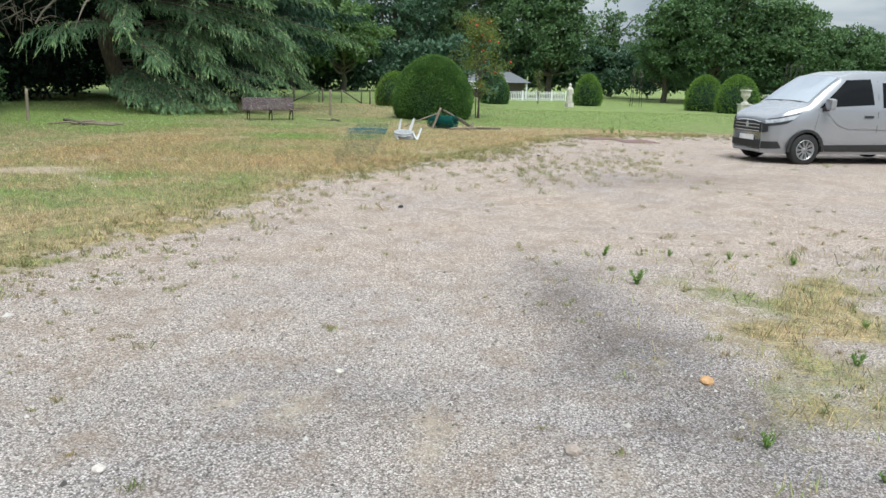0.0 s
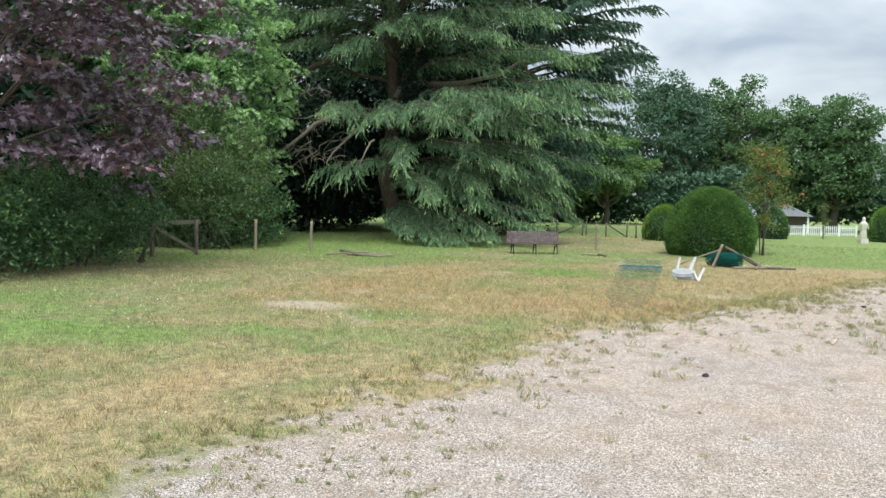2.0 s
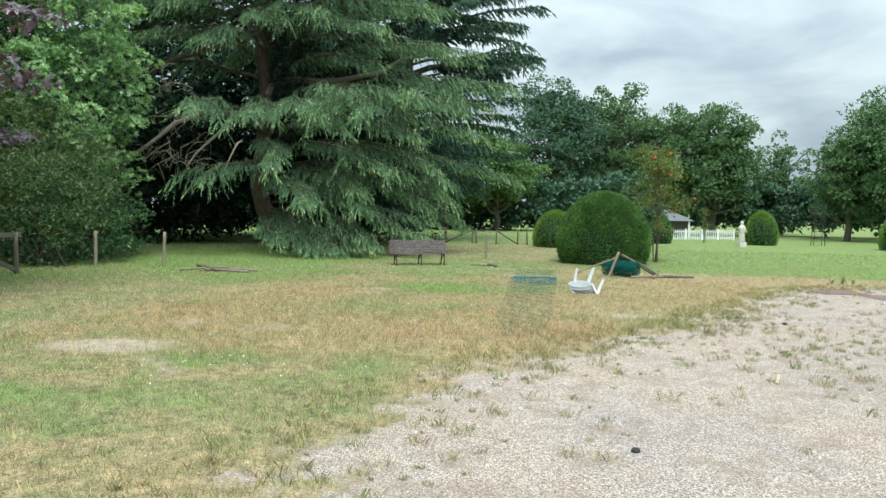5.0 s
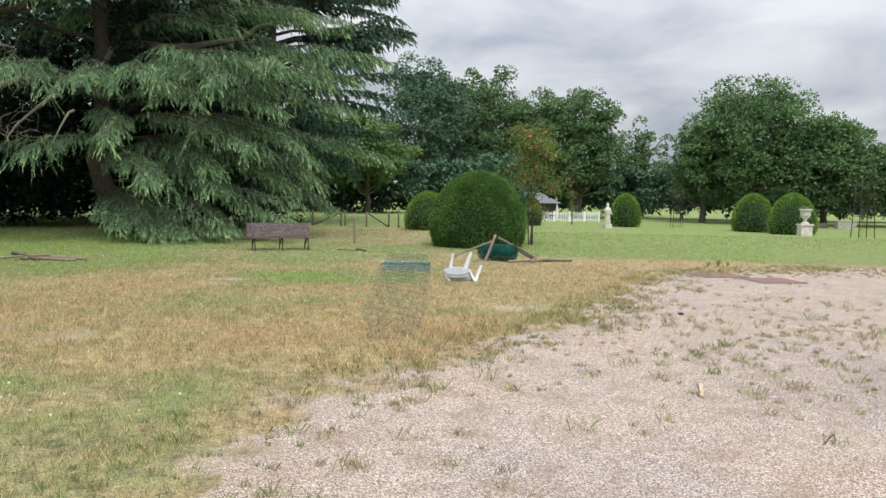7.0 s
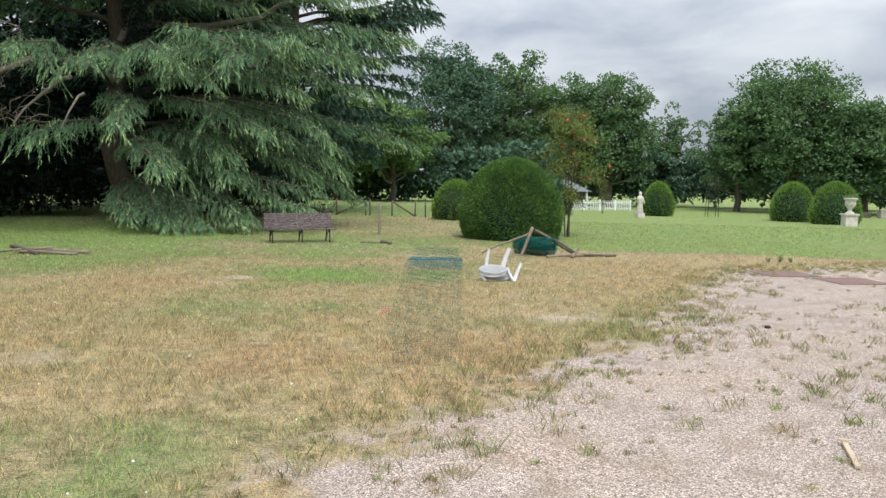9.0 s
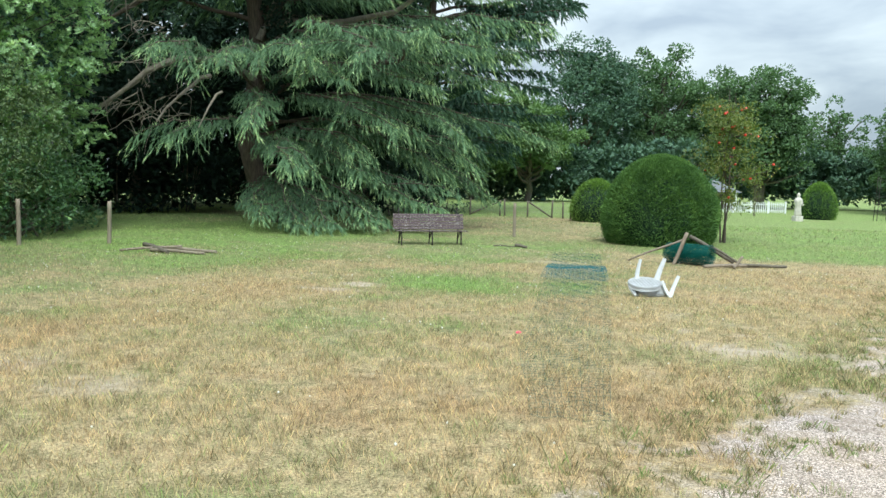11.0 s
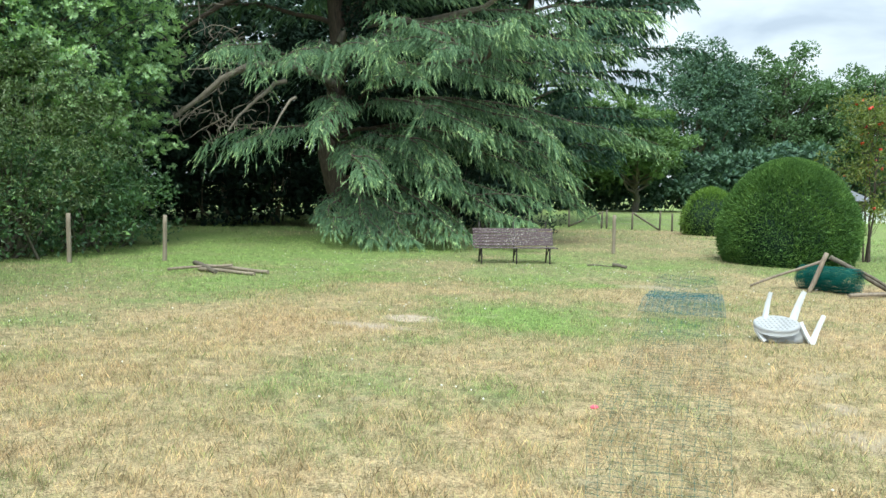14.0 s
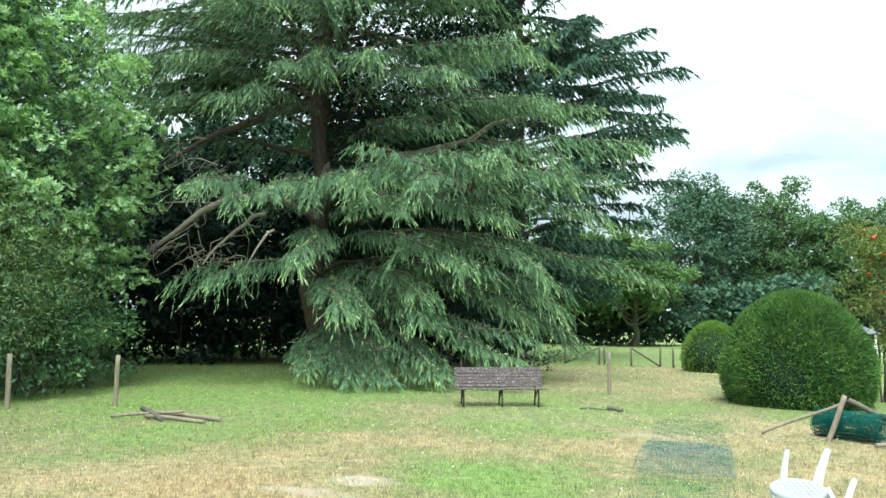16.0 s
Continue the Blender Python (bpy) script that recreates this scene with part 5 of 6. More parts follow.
# ---- bench ----
def build_bench():
    ang = math.degrees(math.atan2(29.45 - 28.68, -5.78 + 7.36))
    x, y = -6.56, 29.05
    ob = thing("garden_bench", "old slatted wooden bench with flaking paint and iron legs", "bench", pose(x, y, gz(x, y), 0, 0, ang))
    ln = 1.92
    for k in range(6):
        bm = box(bmesh.new(), ln, 0.022, 0.062, pose(0.0, 0.215 + 0.022 * k, 0.425 + 0.069 * k, -17), 0.005)
        bmesh.ops.transform(bm, matrix=pose(0, 0, 0, 0, RNG.uniform(-0.35, 0.35)), verts=bm.verts)
        part("back_slat", bm, BENCH_WOOD, ob)
    for k in range(5):
        part("seat_slat", box(bmesh.new(), ln, 0.066, 0.024, pose(0.02, -0.20 + 0.083 * k, 0.375 - 0.004 * k), 0.005), BENCH_WOOD, ob)
    for px in (-0.80, 0.02, 0.80):
        bm = bmesh.new()
        rod(bm, (px, -0.20, -0.02), (px, -0.17, 0.36), 0.018)
        rod(bm, (px, 0.26, -0.02), (px, 0.17, 0.37), 0.018)
        rod(bm, (px, -0.22, 0.355), (px, 0.22, 0.345), 0.016)
        rod(bm, (px + 0.015, -0.19, 0.16), (px + 0.015, 0.02, 0.345), 0.012)
        rod(bm, (px + 0.015, 0.22, 0.16), (px + 0.015, 0.02, 0.345), 0.012)
        rod(bm, (px, 0.215, 0.36), (px, 0.395, 0.95), 0.015)
        part("leg_frame", bm, IRON, ob, "dark iron leg with curved brace")


build_bench()


# ---- fallen plastic chair ----
def build_chair():
    x, y = -1.08, 21.22
    ob = thing("plastic_chair", "white moulded plastic garden chair tipped over on grass", "chair", pose(x, y, gz(x, y), 0, 0, 20) @ Matrix.Scale(0.93, 4))
    # seat shell: a shallow round dish with a turned-down rim, grey chips laid on as slots
    bm = bmesh.new()
    tilt = pose(-0.10, 0, 0.235, 13, -3, 0)
    plastic = plain_mat("weathered_white_plastic", (0.60, 0.615, 0.64), 0.5, 0, 0.10, 7)
    rings = []
    n = 32
    for r, z in ((0.0, -0.012), (0.10, -0.012), (0.20, -0.008), (0.235, -0.002), (0.258, 0.0), (0.268, -0.010), (0.269, -0.03), (0.258, -0.085)):
        rings.append([bm.verts.new(tilt @ Vector((max(r, 0.004) * math.cos(q) * 1.02, max(r, 0.004) * math.sin(q) * 0.9, z))) for q in (2 * math.pi * i / n for i in range(n))])
    for k in range(len(rings) - 1):
        for i in range(n):
            bm.faces.new((rings[k][i], rings[k][(i + 1) % n], rings[k + 1][(i + 1) % n], rings[k + 1][i])).smooth = True
    bmesh.ops.solidify(bm, geom=bm.faces[:], thickness=0.006)
    part("seat", bm, plastic, ob)
    # grey stands in for the darkness of slots; the seat stays closed
    slot = plain_mat("slot_shade_grey", (0.42, 0.43, 0.44), 0.7)
    for k in range(-4, 5):
        for j in range(-3, 4):
            if k * k / 20 + j * j / 11 < 1:
                part("seat_slot_chip", box(bmesh.new(), 0.022, 0.028, 0.004, tilt @ pose(0.054 * k, 0.06 * j, -0.0065 + 0.0006 * (k * k + j * j) / 4)), slot, ob)

    def leg(a, b, w0, w1, t, label=""):
        """A tapered channel-shaped leg."""
        bm2 = bmesh.new()
        a, b = Vector(a), Vector(b)
        d = (b - a).normalized()
        s = Vector((1, 0.15, 0)); s = (s - d * s.dot(d)).normalized()
        u = d.cross(s)
        rows = []
        for f in (0, 0.25, 0.5, 0.75, 1):
            c, w = a.lerp(b, f) + u * (0.015 * math.sin(f * 3.1)), w0 + (w1 - w0) * f
            rows.append([bm2.verts.new(c + s * (w * p) + u * (t * q)) for p, q in ((-0.5, 0.6), (-0.42, -0.4), (-0.1, -0.55), (0.1, -0.55), (0.42, -0.4), (0.5, 0.6), (0.3, 0.0), (-0.3, 0.0))])
        for i in range(4):
            for j in range(8):
                bm2.faces.new((rows[i][j], rows[i][(j + 1) % 8], rows[i + 1][(j + 1) % 8], rows[i + 1][j]))
        bm2.faces.new(rows[0][::-1]); bm2.faces.new(rows[-1])
        part("leg", bm2, plastic, ob)

    # the backrest lies folded under the seat, curved across
    bm = bmesh.new()
    cols = [[bm.verts.new((u * 0.27, -0.05 - 0.07 * (1 - u * u) + 0.10 * (z / 0.21), z)) for z in (0.0, 0.07, 0.14, 0.21)] for u in (-1, -0.66, -0.33, 0, 0.33, 0.66, 1)]
    for a, b in zip(cols, cols[1:]):
        for k in range(3):
            bm.faces.new((a[k], b[k], b[k + 1], a[k + 1])).smooth = True
    bmesh.ops.solidify(bm, geom=bm.faces[:], thickness=0.008)
    part("backrest", bm, plastic, ob)
    leg((-0.17, 0.18, 0.25), (-0.10, 0.22, 0.58), 0.075, 0.04, 0.03)
    leg((0.14, 0.10, 0.24), (0.29, 0.16, 0.60), 0.10, 0.055, 0.035)
    leg((0.28, -0.14, 0.0), (0.18, -0.02, 0.25), 0.05, 0.06, 0.03)
    leg((0.285, -0.13, 0.0), (0.47, 0.0, 0.33), 0.07, 0.05, 0.03)
    leg((-0.27, -0.10, 0.02), (-0.35, -0.02, 0.17), 0.05, 0.07, 0.03)
    leg((-0.26, -0.02, 0.02), (-0.19, 0.08, 0.16), 0.05, 0.06, 0.03)


build_chair()


# ---- wire mesh: the roll and the strip rolled out on the grass ----
def build_roll():
    c = Vector((-0.12, 26.95, gz(-0.12, 26.9)))
    ob = thing("wire_mesh_roll", "loose roll of dark green coated wire mesh", "wire roll", pose(c.x, c.y, c.z + 0.23, 0, 0, -34))
    limbs = []
    for k in range(44):
        t = -0.52 + 1.04 * k / 43
        for r in (0.225, 0.17, 0.115):
            q = np.linspace(0, 2 * np.pi, 25)
            rr = r * (1 + 0.05 * np.sin(2 * q + k * 0.4))
            limbs.append((np.stack([np.full(25, t) + 0.006 * np.sin(5 * q), rr * np.cos(q), rr * np.sin(q) * 0.96], -1), np.full(25, 0.0045)))
    for k in range(30):
        q = 2 * np.pi * k / 30
        for r in (0.225, 0.17):
            limbs.append((np.array([(-0.52, r * math.cos(q), r * math.sin(q) * 0.96), (0, r * 1.03 * math.cos(q), r * math.sin(q) * 0.98), (0.52, r * math.cos(q), r * math.sin(q) * 0.96)]), np.full(3, 0.0032)))
    v, f = tubes(limbs, 4)
    child(np_mesh("wire_coil", v, f, WIRE, True), ob)
    limbs = []
    for k in range(5):
        q = np.linspace(0, 11, 60)
        r = 0.06 + 0.0145 * q
        limbs.append((np.stack([np.full(60, -0.5 + 0.25 * k), r * np.cos(q), r * np.sin(q)], -1), np.full(60, 0.004)))
    v, f = tubes(limbs, 4)
    child(np_mesh("inner_coil", v, f, WIRE, True), ob)


build_roll()


def build_strip():
    """The unrolled strip: its real wires, lying on the blades and buckling up in the middle."""
    ys = np.arange(14.3, 28.2, 0.1)
    left = np.interp(ys, [14.3, 16.5, 18.4, 22.5, 26, 28.2], [-2.02, -2.42, -2.55, -2.80, -3.05, -3.2])
    right = np.interp(ys, [14.3, 16.5, 18.4, 22.5, 26, 28.2], [-1.5, -1.56, -1.6, -1.77, -1.95, -2.1])
    hump = 0.03 * np.exp(-((ys - 23.4) / 0.8) ** 2) + 0.02 * np.exp(-((ys - 15.2) / 0.5) ** 2)
    limbs = []
    k = 13
    cols = [left + (right - left) * i / (k - 1) for i in range(k)]
    for i, cx in enumerate(cols):
        z = height(cx, ys) + 0.024 + hump * (0.6 + 0.4 * math.sin(i)) + 0.012 * np.sin(ys * 9 + i)
        limbs.append((np.stack([cx, ys, z], -1), np.full(len(ys), 0.0013)))
    for j in range(len(ys)):
        x = np.array([c[j] for c in cols])
        y = np.full(k, ys[j])
        z = height(x, y) + 0.024 + hump[j] * (0.6 + 0.4 * np.sin(np.arange(k))) + 0.012 * np.sin(y * 9 + np.arange(k))
        limbs.append((np.stack([x, y, z], -1)[::2], np.full(len(x[::2]), 0.0013)))
    strip = thing("wire_mesh_strip", "strip of green wire mesh unrolled flat on the grass", "wire mesh", pose(0, 0, 0))
    v, f = tubes(limbs, 3)
    child(np_mesh("flat_mesh", v, f, WIRE, False), strip)
    limbs = []
    # a second fold of the mesh lies over the buckled stretch
    fy = np.arange(22.4, 25.0, 0.1)
    fx = np.linspace(0, 1, 15)

    def fold(u, y):
        x = np.interp(y, [22, 26], [-2.85, -3.05]) * (1 - u) + np.interp(y, [22, 26], [-1.72, -1.9]) * u
        rise = 0.075 * np.exp(-((y - 23.6 + 0.5 * (noise2(u * 3, u * 0 + 7, 1, 44) - 0.5)) / 0.9) ** 2) * (0.55 + 0.7 * noise2(u * 5, y * 0.6, 1, 45))
        return np.stack([x, y, height(x, y) + 0.06 + rise], -1)

    for y in fy:
        limbs.append((fold(fx, np.full(15, y)), np.full(15, 0.0025)))
    for u in fx:
        limbs.append((fold(np.full(len(fy), u), fy), np.full(len(fy), 0.0025)))
    v, f = tubes(limbs, 3)
    child(np_mesh("buckled_fold", v, f, FOLD_WIRE, False), strip, "buckled fold of the mesh, blue sheen in its colour")


build_strip()


# ---- poles, posts and fences ----
def pole(name, a, b, r0, r1, label, material=POLE_WOOD, category="pole", wob=0.012, group=""):
    a, b = Vector(a), Vector(b)
    bm = rod(bmesh.new(), (0, 0, 0), b - a, r0, r1, 9, 7, wob)
    me = bpy.data.meshes.new(name)
    bm.normal_update(); bm.to_mesh(me); bm.free()
    me.materials.append(material)
    ob = new(name, me)
    ob.matrix_basis = Matrix.Translation(a)
    return tagged(ob, label, category, group)


def on(x, y, dz=0.0):
    return (x, y, gz(x, y) + dz)


pole("wooden_stake", on(-0.48, 26.55, -0.05), on(-0.20, 26.75, 0.70), 0.040, 0.040, "thick pale stake leaning against the wire roll")
pole("wooden_pole", on(-1.42, 26.85, 0.02), on(-0.22, 27.1, 0.55), 0.020, 0.028, "thin bark-stripped pole propped on the stake")
pole("wooden_pole", on(-0.12, 27.1, 0.60), on(0.85, 27.2, 0.07), 0.045, 0.04, "dark weathered pole sloping over the wire roll", OLD_WOOD)
pole("wooden_pole", on(0.30, 26.9, 0.42), on(1.0, 26.95, 0.05), 0.03, 0.025, "thin dark pole lying across others", OLD_WOOD)
pole("wooden_pole", on(0.12, 26.15, 0.04), on(1.5, 27.15, 0.05), 0.035, 0.03, "pale pole lying flat in the grass")
pole("wooden_pole", on(0.75, 26.35, 0.03), on(0.92, 26.5, 0.26), 0.03, 0.03, "short pale stub propped among poles")
pole("wooden_pole", on(0.6, 26.7, 0.04), on(1.9, 27.05, 0.05), 0.03, 0.03, "grey pole lying in the grass", OLD_WOOD)

for x, y, h, lean in ((-15.0, 24.05, 1.06, 0.02), (-13.72, 25.5, 1.04, 0.05), (-4.85, 32.7, 1.05, 0.0)):
    pole("fence_post", on(x, y, -0.15), on(x + lean, y, h), 0.051, 0.047, "round weathered timber fence post standing alone in grass", POST_WOOD, "post", 0.006, "lone posts")

pole("log", on(-12.0, 24.45, 0.14), on(-11.05, 23.9, 0.05), 0.05, 0.048, "short thick dark log in a small pile", OLD_WOOD, "log", 0.01, "log pile")
pole("log", on(-11.9, 24.6, 0.06), on(-10.1, 24.25, 0.06), 0.04, 0.035, "long pale log lying in a small pile", POST_WOOD, "log", 0.01, "log pile")
pole("log", on(-11.6, 24.1, 0.05), on(-10.2, 23.95, 0.05), 0.038, 0.032, "long pale log lying in a small pile", POST_WOOD, "log", 0.01, "log pile")
pole("log", on(-12.3, 24.0, 0.03), on(-11.0, 24.35, 0.15), 0.03, 0.025, "thin stick lying over the log pile", POLE_WOOD, "log", 0.01, "log pile")
pole("log", on(-4.3, 29.2, 0.045), on(-3.98, 29.12, 0.045), 0.042, 0.038, "short mossy log piece lying in grass", OLD_WOOD, "log")
pole("stick", on(-4.85, 29.05, 0.03), on(-4.3, 29.2, 0.04), 0.018, 0.012, "thin fallen stick in the grass", OLD_WOOD, "stick")


def build_rail_fence():
    ob = thing("rail_fence", "grey timber rail fence end with diagonal brace", "fence", pose(-15.4, 20.4, gz(-15.4, 20.4)))
    p = [(0.1, 0.9), (-0.12, -0.8), (-0.35, -2.6)]
    for x, y in p:
        part("fence_post", rod(bmesh.new(), (x, y, -0.2), (x, y, 1.05), 0.06, 0.055, 8, 5, 0.006), OLD_WOOD, ob)
    part("rail", box(bmesh.new(), 0.05, 3.9, 0.12, pose(-0.14, -0.85, 0.98, 0, 0, -7), 0.006), OLD_WOOD, ob)
    part("brace", box(bmesh.new(), 0.05, 1.75, 0.10, pose(0.0, 0.08, 0.48, -26, 0, -7), 0.006), OLD_WOOD, ob)


build_rail_fence()


def build_far_fence():
    ob = thing("wire_fence", "sagging wire stock fence on timber posts across the field", "fence", pose(-6.2, 45.6, gz(-6.2, 45.6)))
    pts = [(-11.2, 46.6), (-9.0, 46.2), (-7.5, 46.0), (-7.25, 45.9), (-6.1, 45.5), (-5.0, 45.9), (-4.45, 45.6), (-4.05, 45.0), (-3.55, 43.2)]
    for k, (x, y) in enumerate(pts):
        part("fence_post", rod(bmesh.new(), (x + 6.2, y - 45.6, -0.1), (x + 6.2 + 0.02 * (k % 3 - 1), y - 45.6, 0.78 + 0.06 * (k % 2)), 0.045, 0.04, 7, 4, 0.004), OLD_WOOD, ob)
    part("brace", rod(bmesh.new(), (-2.8 + 0.0, 0.5, 0.05), (-1.35, 0.4, 0.7), 0.045, 0.04), OLD_WOOD, ob)
    part("brace", rod(bmesh.new(), (0.12, -0.1, 0.75), (1.15, 0.3, 0.05), 0.04, 0.04), OLD_WOOD, ob)
    for z in (0.28, 0.5, 0.72):
        line = [(x + 6.2, y - 45.6, z) for x, y in pts]
        v, f = tubes([(np.array(line), np.full(len(line), 0.003))], 4)
        child(np_mesh("wire", v, f, WIRE_GREY), ob)


build_far_fence()


def build_white_fence():
    ob = thing("picket_fence", "low white painted picket fence beyond the lawn", "fence", pose(7.4, 95.6, gz(7.4, 95.6)))
    dx, dy = 7.6, 3.6
    ln = math.hypot(dx, dy)
    turn = math.degrees(math.atan2(dy, dx))
    m = pose(0, 0, 0, 0, 0, turn)
    for z in (0.3, 0.95):
        part("rail", box(bmesh.new(), ln, 0.03, 0.07, m @ pose(ln / 2, 0.03, z)), WHITE_WOOD, ob)
    for k in range(5):
        part("fence_post", box(bmesh.new(), 0.14, 0.14, 1.4, m @ pose(ln * k / 4, 0.02, 0.60), 0.01), WHITE_WOOD, ob)
    for k in range(36):
        bm = box(bmesh.new(), 0.09, 0.025, 1.12, m @ pose(0.1 + (ln - 0.2) * k / 35, -0.02, 0.62))
        part("picket", bm, WHITE_WOOD, ob)
    back = thing("picket_fence", "low white painted board fence by the pavilion", "fence", pose(-2.0, 98.0, gz(-2.0, 98.0)))
    for k in range(4):
        part("fence_post", box(bmesh.new(), 0.16, 0.16, 1.4, pose(3.0 * k + 0.2, -0.8 * k, 0.60), 0.01), WHITE_WOOD, back)
    for z in (0.35, 0.7, 1.05):
        part("board", box(bmesh.new(), 9.4, 0.03, 0.2, pose(4.6, -1.35, z, 0, 0, -15)), WHITE_WOOD, back)


build_white_fence()


def build_pavilion():
    x, y = 3.2, 108.0
    z = gz(6, 108)
    ob = thing("garden_pavilion", "low garden building with hipped slate roof", "building", pose(x, y, z))
    part("wall", box(bmesh.new(), 14.4, 5.0, 2.2, pose(0, 0, 0.98)), WALL, ob)
    bm = bmesh.new()
    e = [bm.verts.new(p) for p in ((-8, -3.4, 2.1), (8, -3.4, 2.1), (8, 3.4, 2.1), (-8, 3.4, 2.1))]
    r = [bm.verts.new(p) for p in ((-5.4, 0, 3.5), (5.4, 0, 3.5))]
    for f in ((e[0], e[1], r[1], r[0]), (e[1], e[2], r[1]), (e[2], e[3], r[0], r[1]), (e[3], e[0], r[0]), tuple(e[::-1])):
        bm.faces.new(f)
    part("roof", bm, SLATE, ob, "blue-grey slate hipped roof")
    for k in range(5):
        part("post", box(bmesh.new(), 0.18, 0.18, 2.15, pose(-7.4 + 3.7 * k, -3.1, 1.02)), WHITE_WOOD, ob)


build_pavilion()


# ---- garden ornaments ----
def build_statue():
    x, y = 12.7, 81.2
    bm = bmesh.new()
    box(bm, 0.42, 0.42, 0.30, pose(0, 0, 0.14), 0.02)
    lathe(bm, [(0.17, 0.28), (0.20, 0.36), (0.16, 0.62), (0.15, 0.82), (0.19, 1.0), (0.21, 1.14), (0.12, 1.24), (0.07, 1.28), (0.09, 1.36), (0.085, 1.45), (0.04, 1.51)], 14)
    rod(bm, (0.17, 0, 1.12), (0.24, -0.06, 0.82), 0.05, 0.045)
    me = bpy.data.meshes.new("statue")
    bm.normal_update(); bm.to_mesh(me); bm.free(); me.materials.append(STONE)
    ob = new("statue", me); ob.matrix_basis = pose(x, y, gz(x, y), 0, 0, 20) @ Matrix.Scale(1.62, 4)
    tagged(ob, "weathered pale stone statue on a low plinth", "statue")


build_statue()


def build_urn():
    x, y = 25.4, 66.9
    ob = thing("stone_urn", "pale stone urn on a square pedestal", "urn", pose(x, y, gz(x, y)) @ Matrix.Scale(1.5, 4))
    part("pedestal", box(bmesh.new(), 0.58, 0.58, 0.56, pose(0, 0, 0.26), 0.02), STONE, ob)
    part("cap", box(bmesh.new(), 0.68, 0.68, 0.08, pose(0, 0, 0.58), 0.015), STONE, ob)
    part("urn_bowl", lathe(bmesh.new(), [(0.20, 0.62), (0.20, 0.68), (0.09, 0.74), (0.08, 0.84), (0.16, 0.94), (0.24, 1.02), (0.26, 1.14), (0.24, 1.26), (0.32, 1.34), (0.34, 1.38), (0.28, 1.40)], 20), STONE, ob)
    c = RNG.normal(0, 1, (160, 3)) * np.array([0.14, 0.14, 0.05]) + np.array([0, 0, 1.44])
    v, f = leaf_quads(c, RNG.normal(size=c.shape), RNG.normal(size=c.shape), np.full(160, 0.12), np.full(160, 0.06))
    child(np_mesh("plant", v, f, OLIVE), ob, "sparse dry plants")["kind"] = "stuff"


build_urn()


def obelisk(x, y, h, w, label):
    ob = thing("plant_obelisk", label, "trellis", pose(x, y, gz(x, y)))
    for sx, sy in ((-1, -1), (1, -1), (1, 1), (-1, 1)):
        part("upright", rod(bmesh.new(), (sx * w / 2, sy * w / 2, -0.1), (sx * w * 0.36, sy * w * 0.36, h), 0.03), IRON, ob)
    for k in range(1, 6):
        z = h * k / 5.4
        s = w * (0.5 - 0.14 * k / 5.4)
        for a, b in (((-s, -s), (s, -s)), ((s, -s), (s, s)), ((s, s), (-s, s)), ((-s, s), (-s, -s))):
            part("crossbar", rod(bmesh.new(), (*a, z), (*b, z), 0.012, None, 6, 2), IRON, ob)
    c = np.stack([RNG.normal(0, w * 0.2, 130), RNG.normal(0, w * 0.2, 130), RNG.uniform(0, h * 0.5, 130)], -1)
    v, f = leaf_quads(c, RNG.normal(size=c.shape), RNG.normal(size=c.shape), np.full(130, 0.10), np.full(130, 0.05))
    child(np_mesh("climber", v, f, OLIVE), ob)["kind"] = "stuff"


obelisk(21.0, 87.2, 4.0, 1.05, "slender dark iron plant obelisk on the lawn")
obelisk(25.3, 57.9, 3.75, 1.05, "tall dark iron plant obelisk with a thin climber")


def build_trough():
    x, y = 40.7, 92
    ob = thing("stone_trough", "grey stone trough at the lawn's edge", "trough", pose(x, y, gz(x, y) - 0.0))
    part("basin", box(bmesh.new(), 2.0, 0.9, 0.85, pose(0, 0, 0.40), 0.03), STONE_DARK, ob)
    part("rim", box(bmesh.new(), 2.1, 1.0, 0.08, pose(0, 0, 0.85), 0.015), STONE_DARK, ob)
    x, y = 38.4, 92.5
    cr = thing("timber_crate", "low weathered timber crate beside the trough", "crate", pose(x, y, gz(x, y)))
    for k in range(6):
        part("slat", box(bmesh.new(), 0.14, 0.05, 0.6, pose(-0.5 + 0.2 * k, -0.3, 0.30), 0.006), OLD_WOOD, cr)
    for z in (0.12, 0.52):
        part("rail", box(bmesh.new(), 1.2, 0.04, 0.08, pose(0, -0.255, z)), OLD_WOOD, cr)
    part("box_back", box(bmesh.new(), 1.15, 0.04, 0.55, pose(0, 0.3, 0.28)), OLD_WOOD, cr)
    for s in (-1, 1):
        part("box_side", box(bmesh.new(), 0.04, 0.51, 0.55, pose(0.55 * s, 0.02, 0.28)), OLD_WOOD, cr)


build_trough()

for x, y, sx, sy in ((4.75, 23.75, 1.05, 1.0), (5.55, 22.55, 1.0, 0.95)):
    ob = thing("steel_plate", "flat rusty steel cover plate let into gravel", "cover plate", pose(x, y, gz(x, y) + 0.012, 0, 0, 10), "cover plates")
    part("plate", box(bmesh.new(), sx, sy, 0.02, pose(0, 0, 0.004), 0.004), RUST, ob)
    part("frame", box(bmesh.new(), sx + 0.12, sy + 0.12, 0.012, pose(0, 0, -0.006), 0.003), STONE_DARK, ob)


def build_plank():
    pale = wood_mat("bleached_plank", (0.42, 0.32, 0.22), (0.62, 0.52, 0.40))
    ob = thing("broken_plank", "short pale broken plank lying on gravel", "plank", pose(0.97, 12.4, gz(0.97, 12.4) + 0.014, 0, 0, -15))
    part("board", box(bmesh.new(), 0.032, 0.46, 0.02, pose(0, 0, 0), 0.004), pale, ob)
    part("batten", box(bmesh.new(), 0.07, 0.025, 0.016, pose(-0.01, 0.215, 0.017, 0, 0, -8), 0.003), pale, ob)


build_plank()


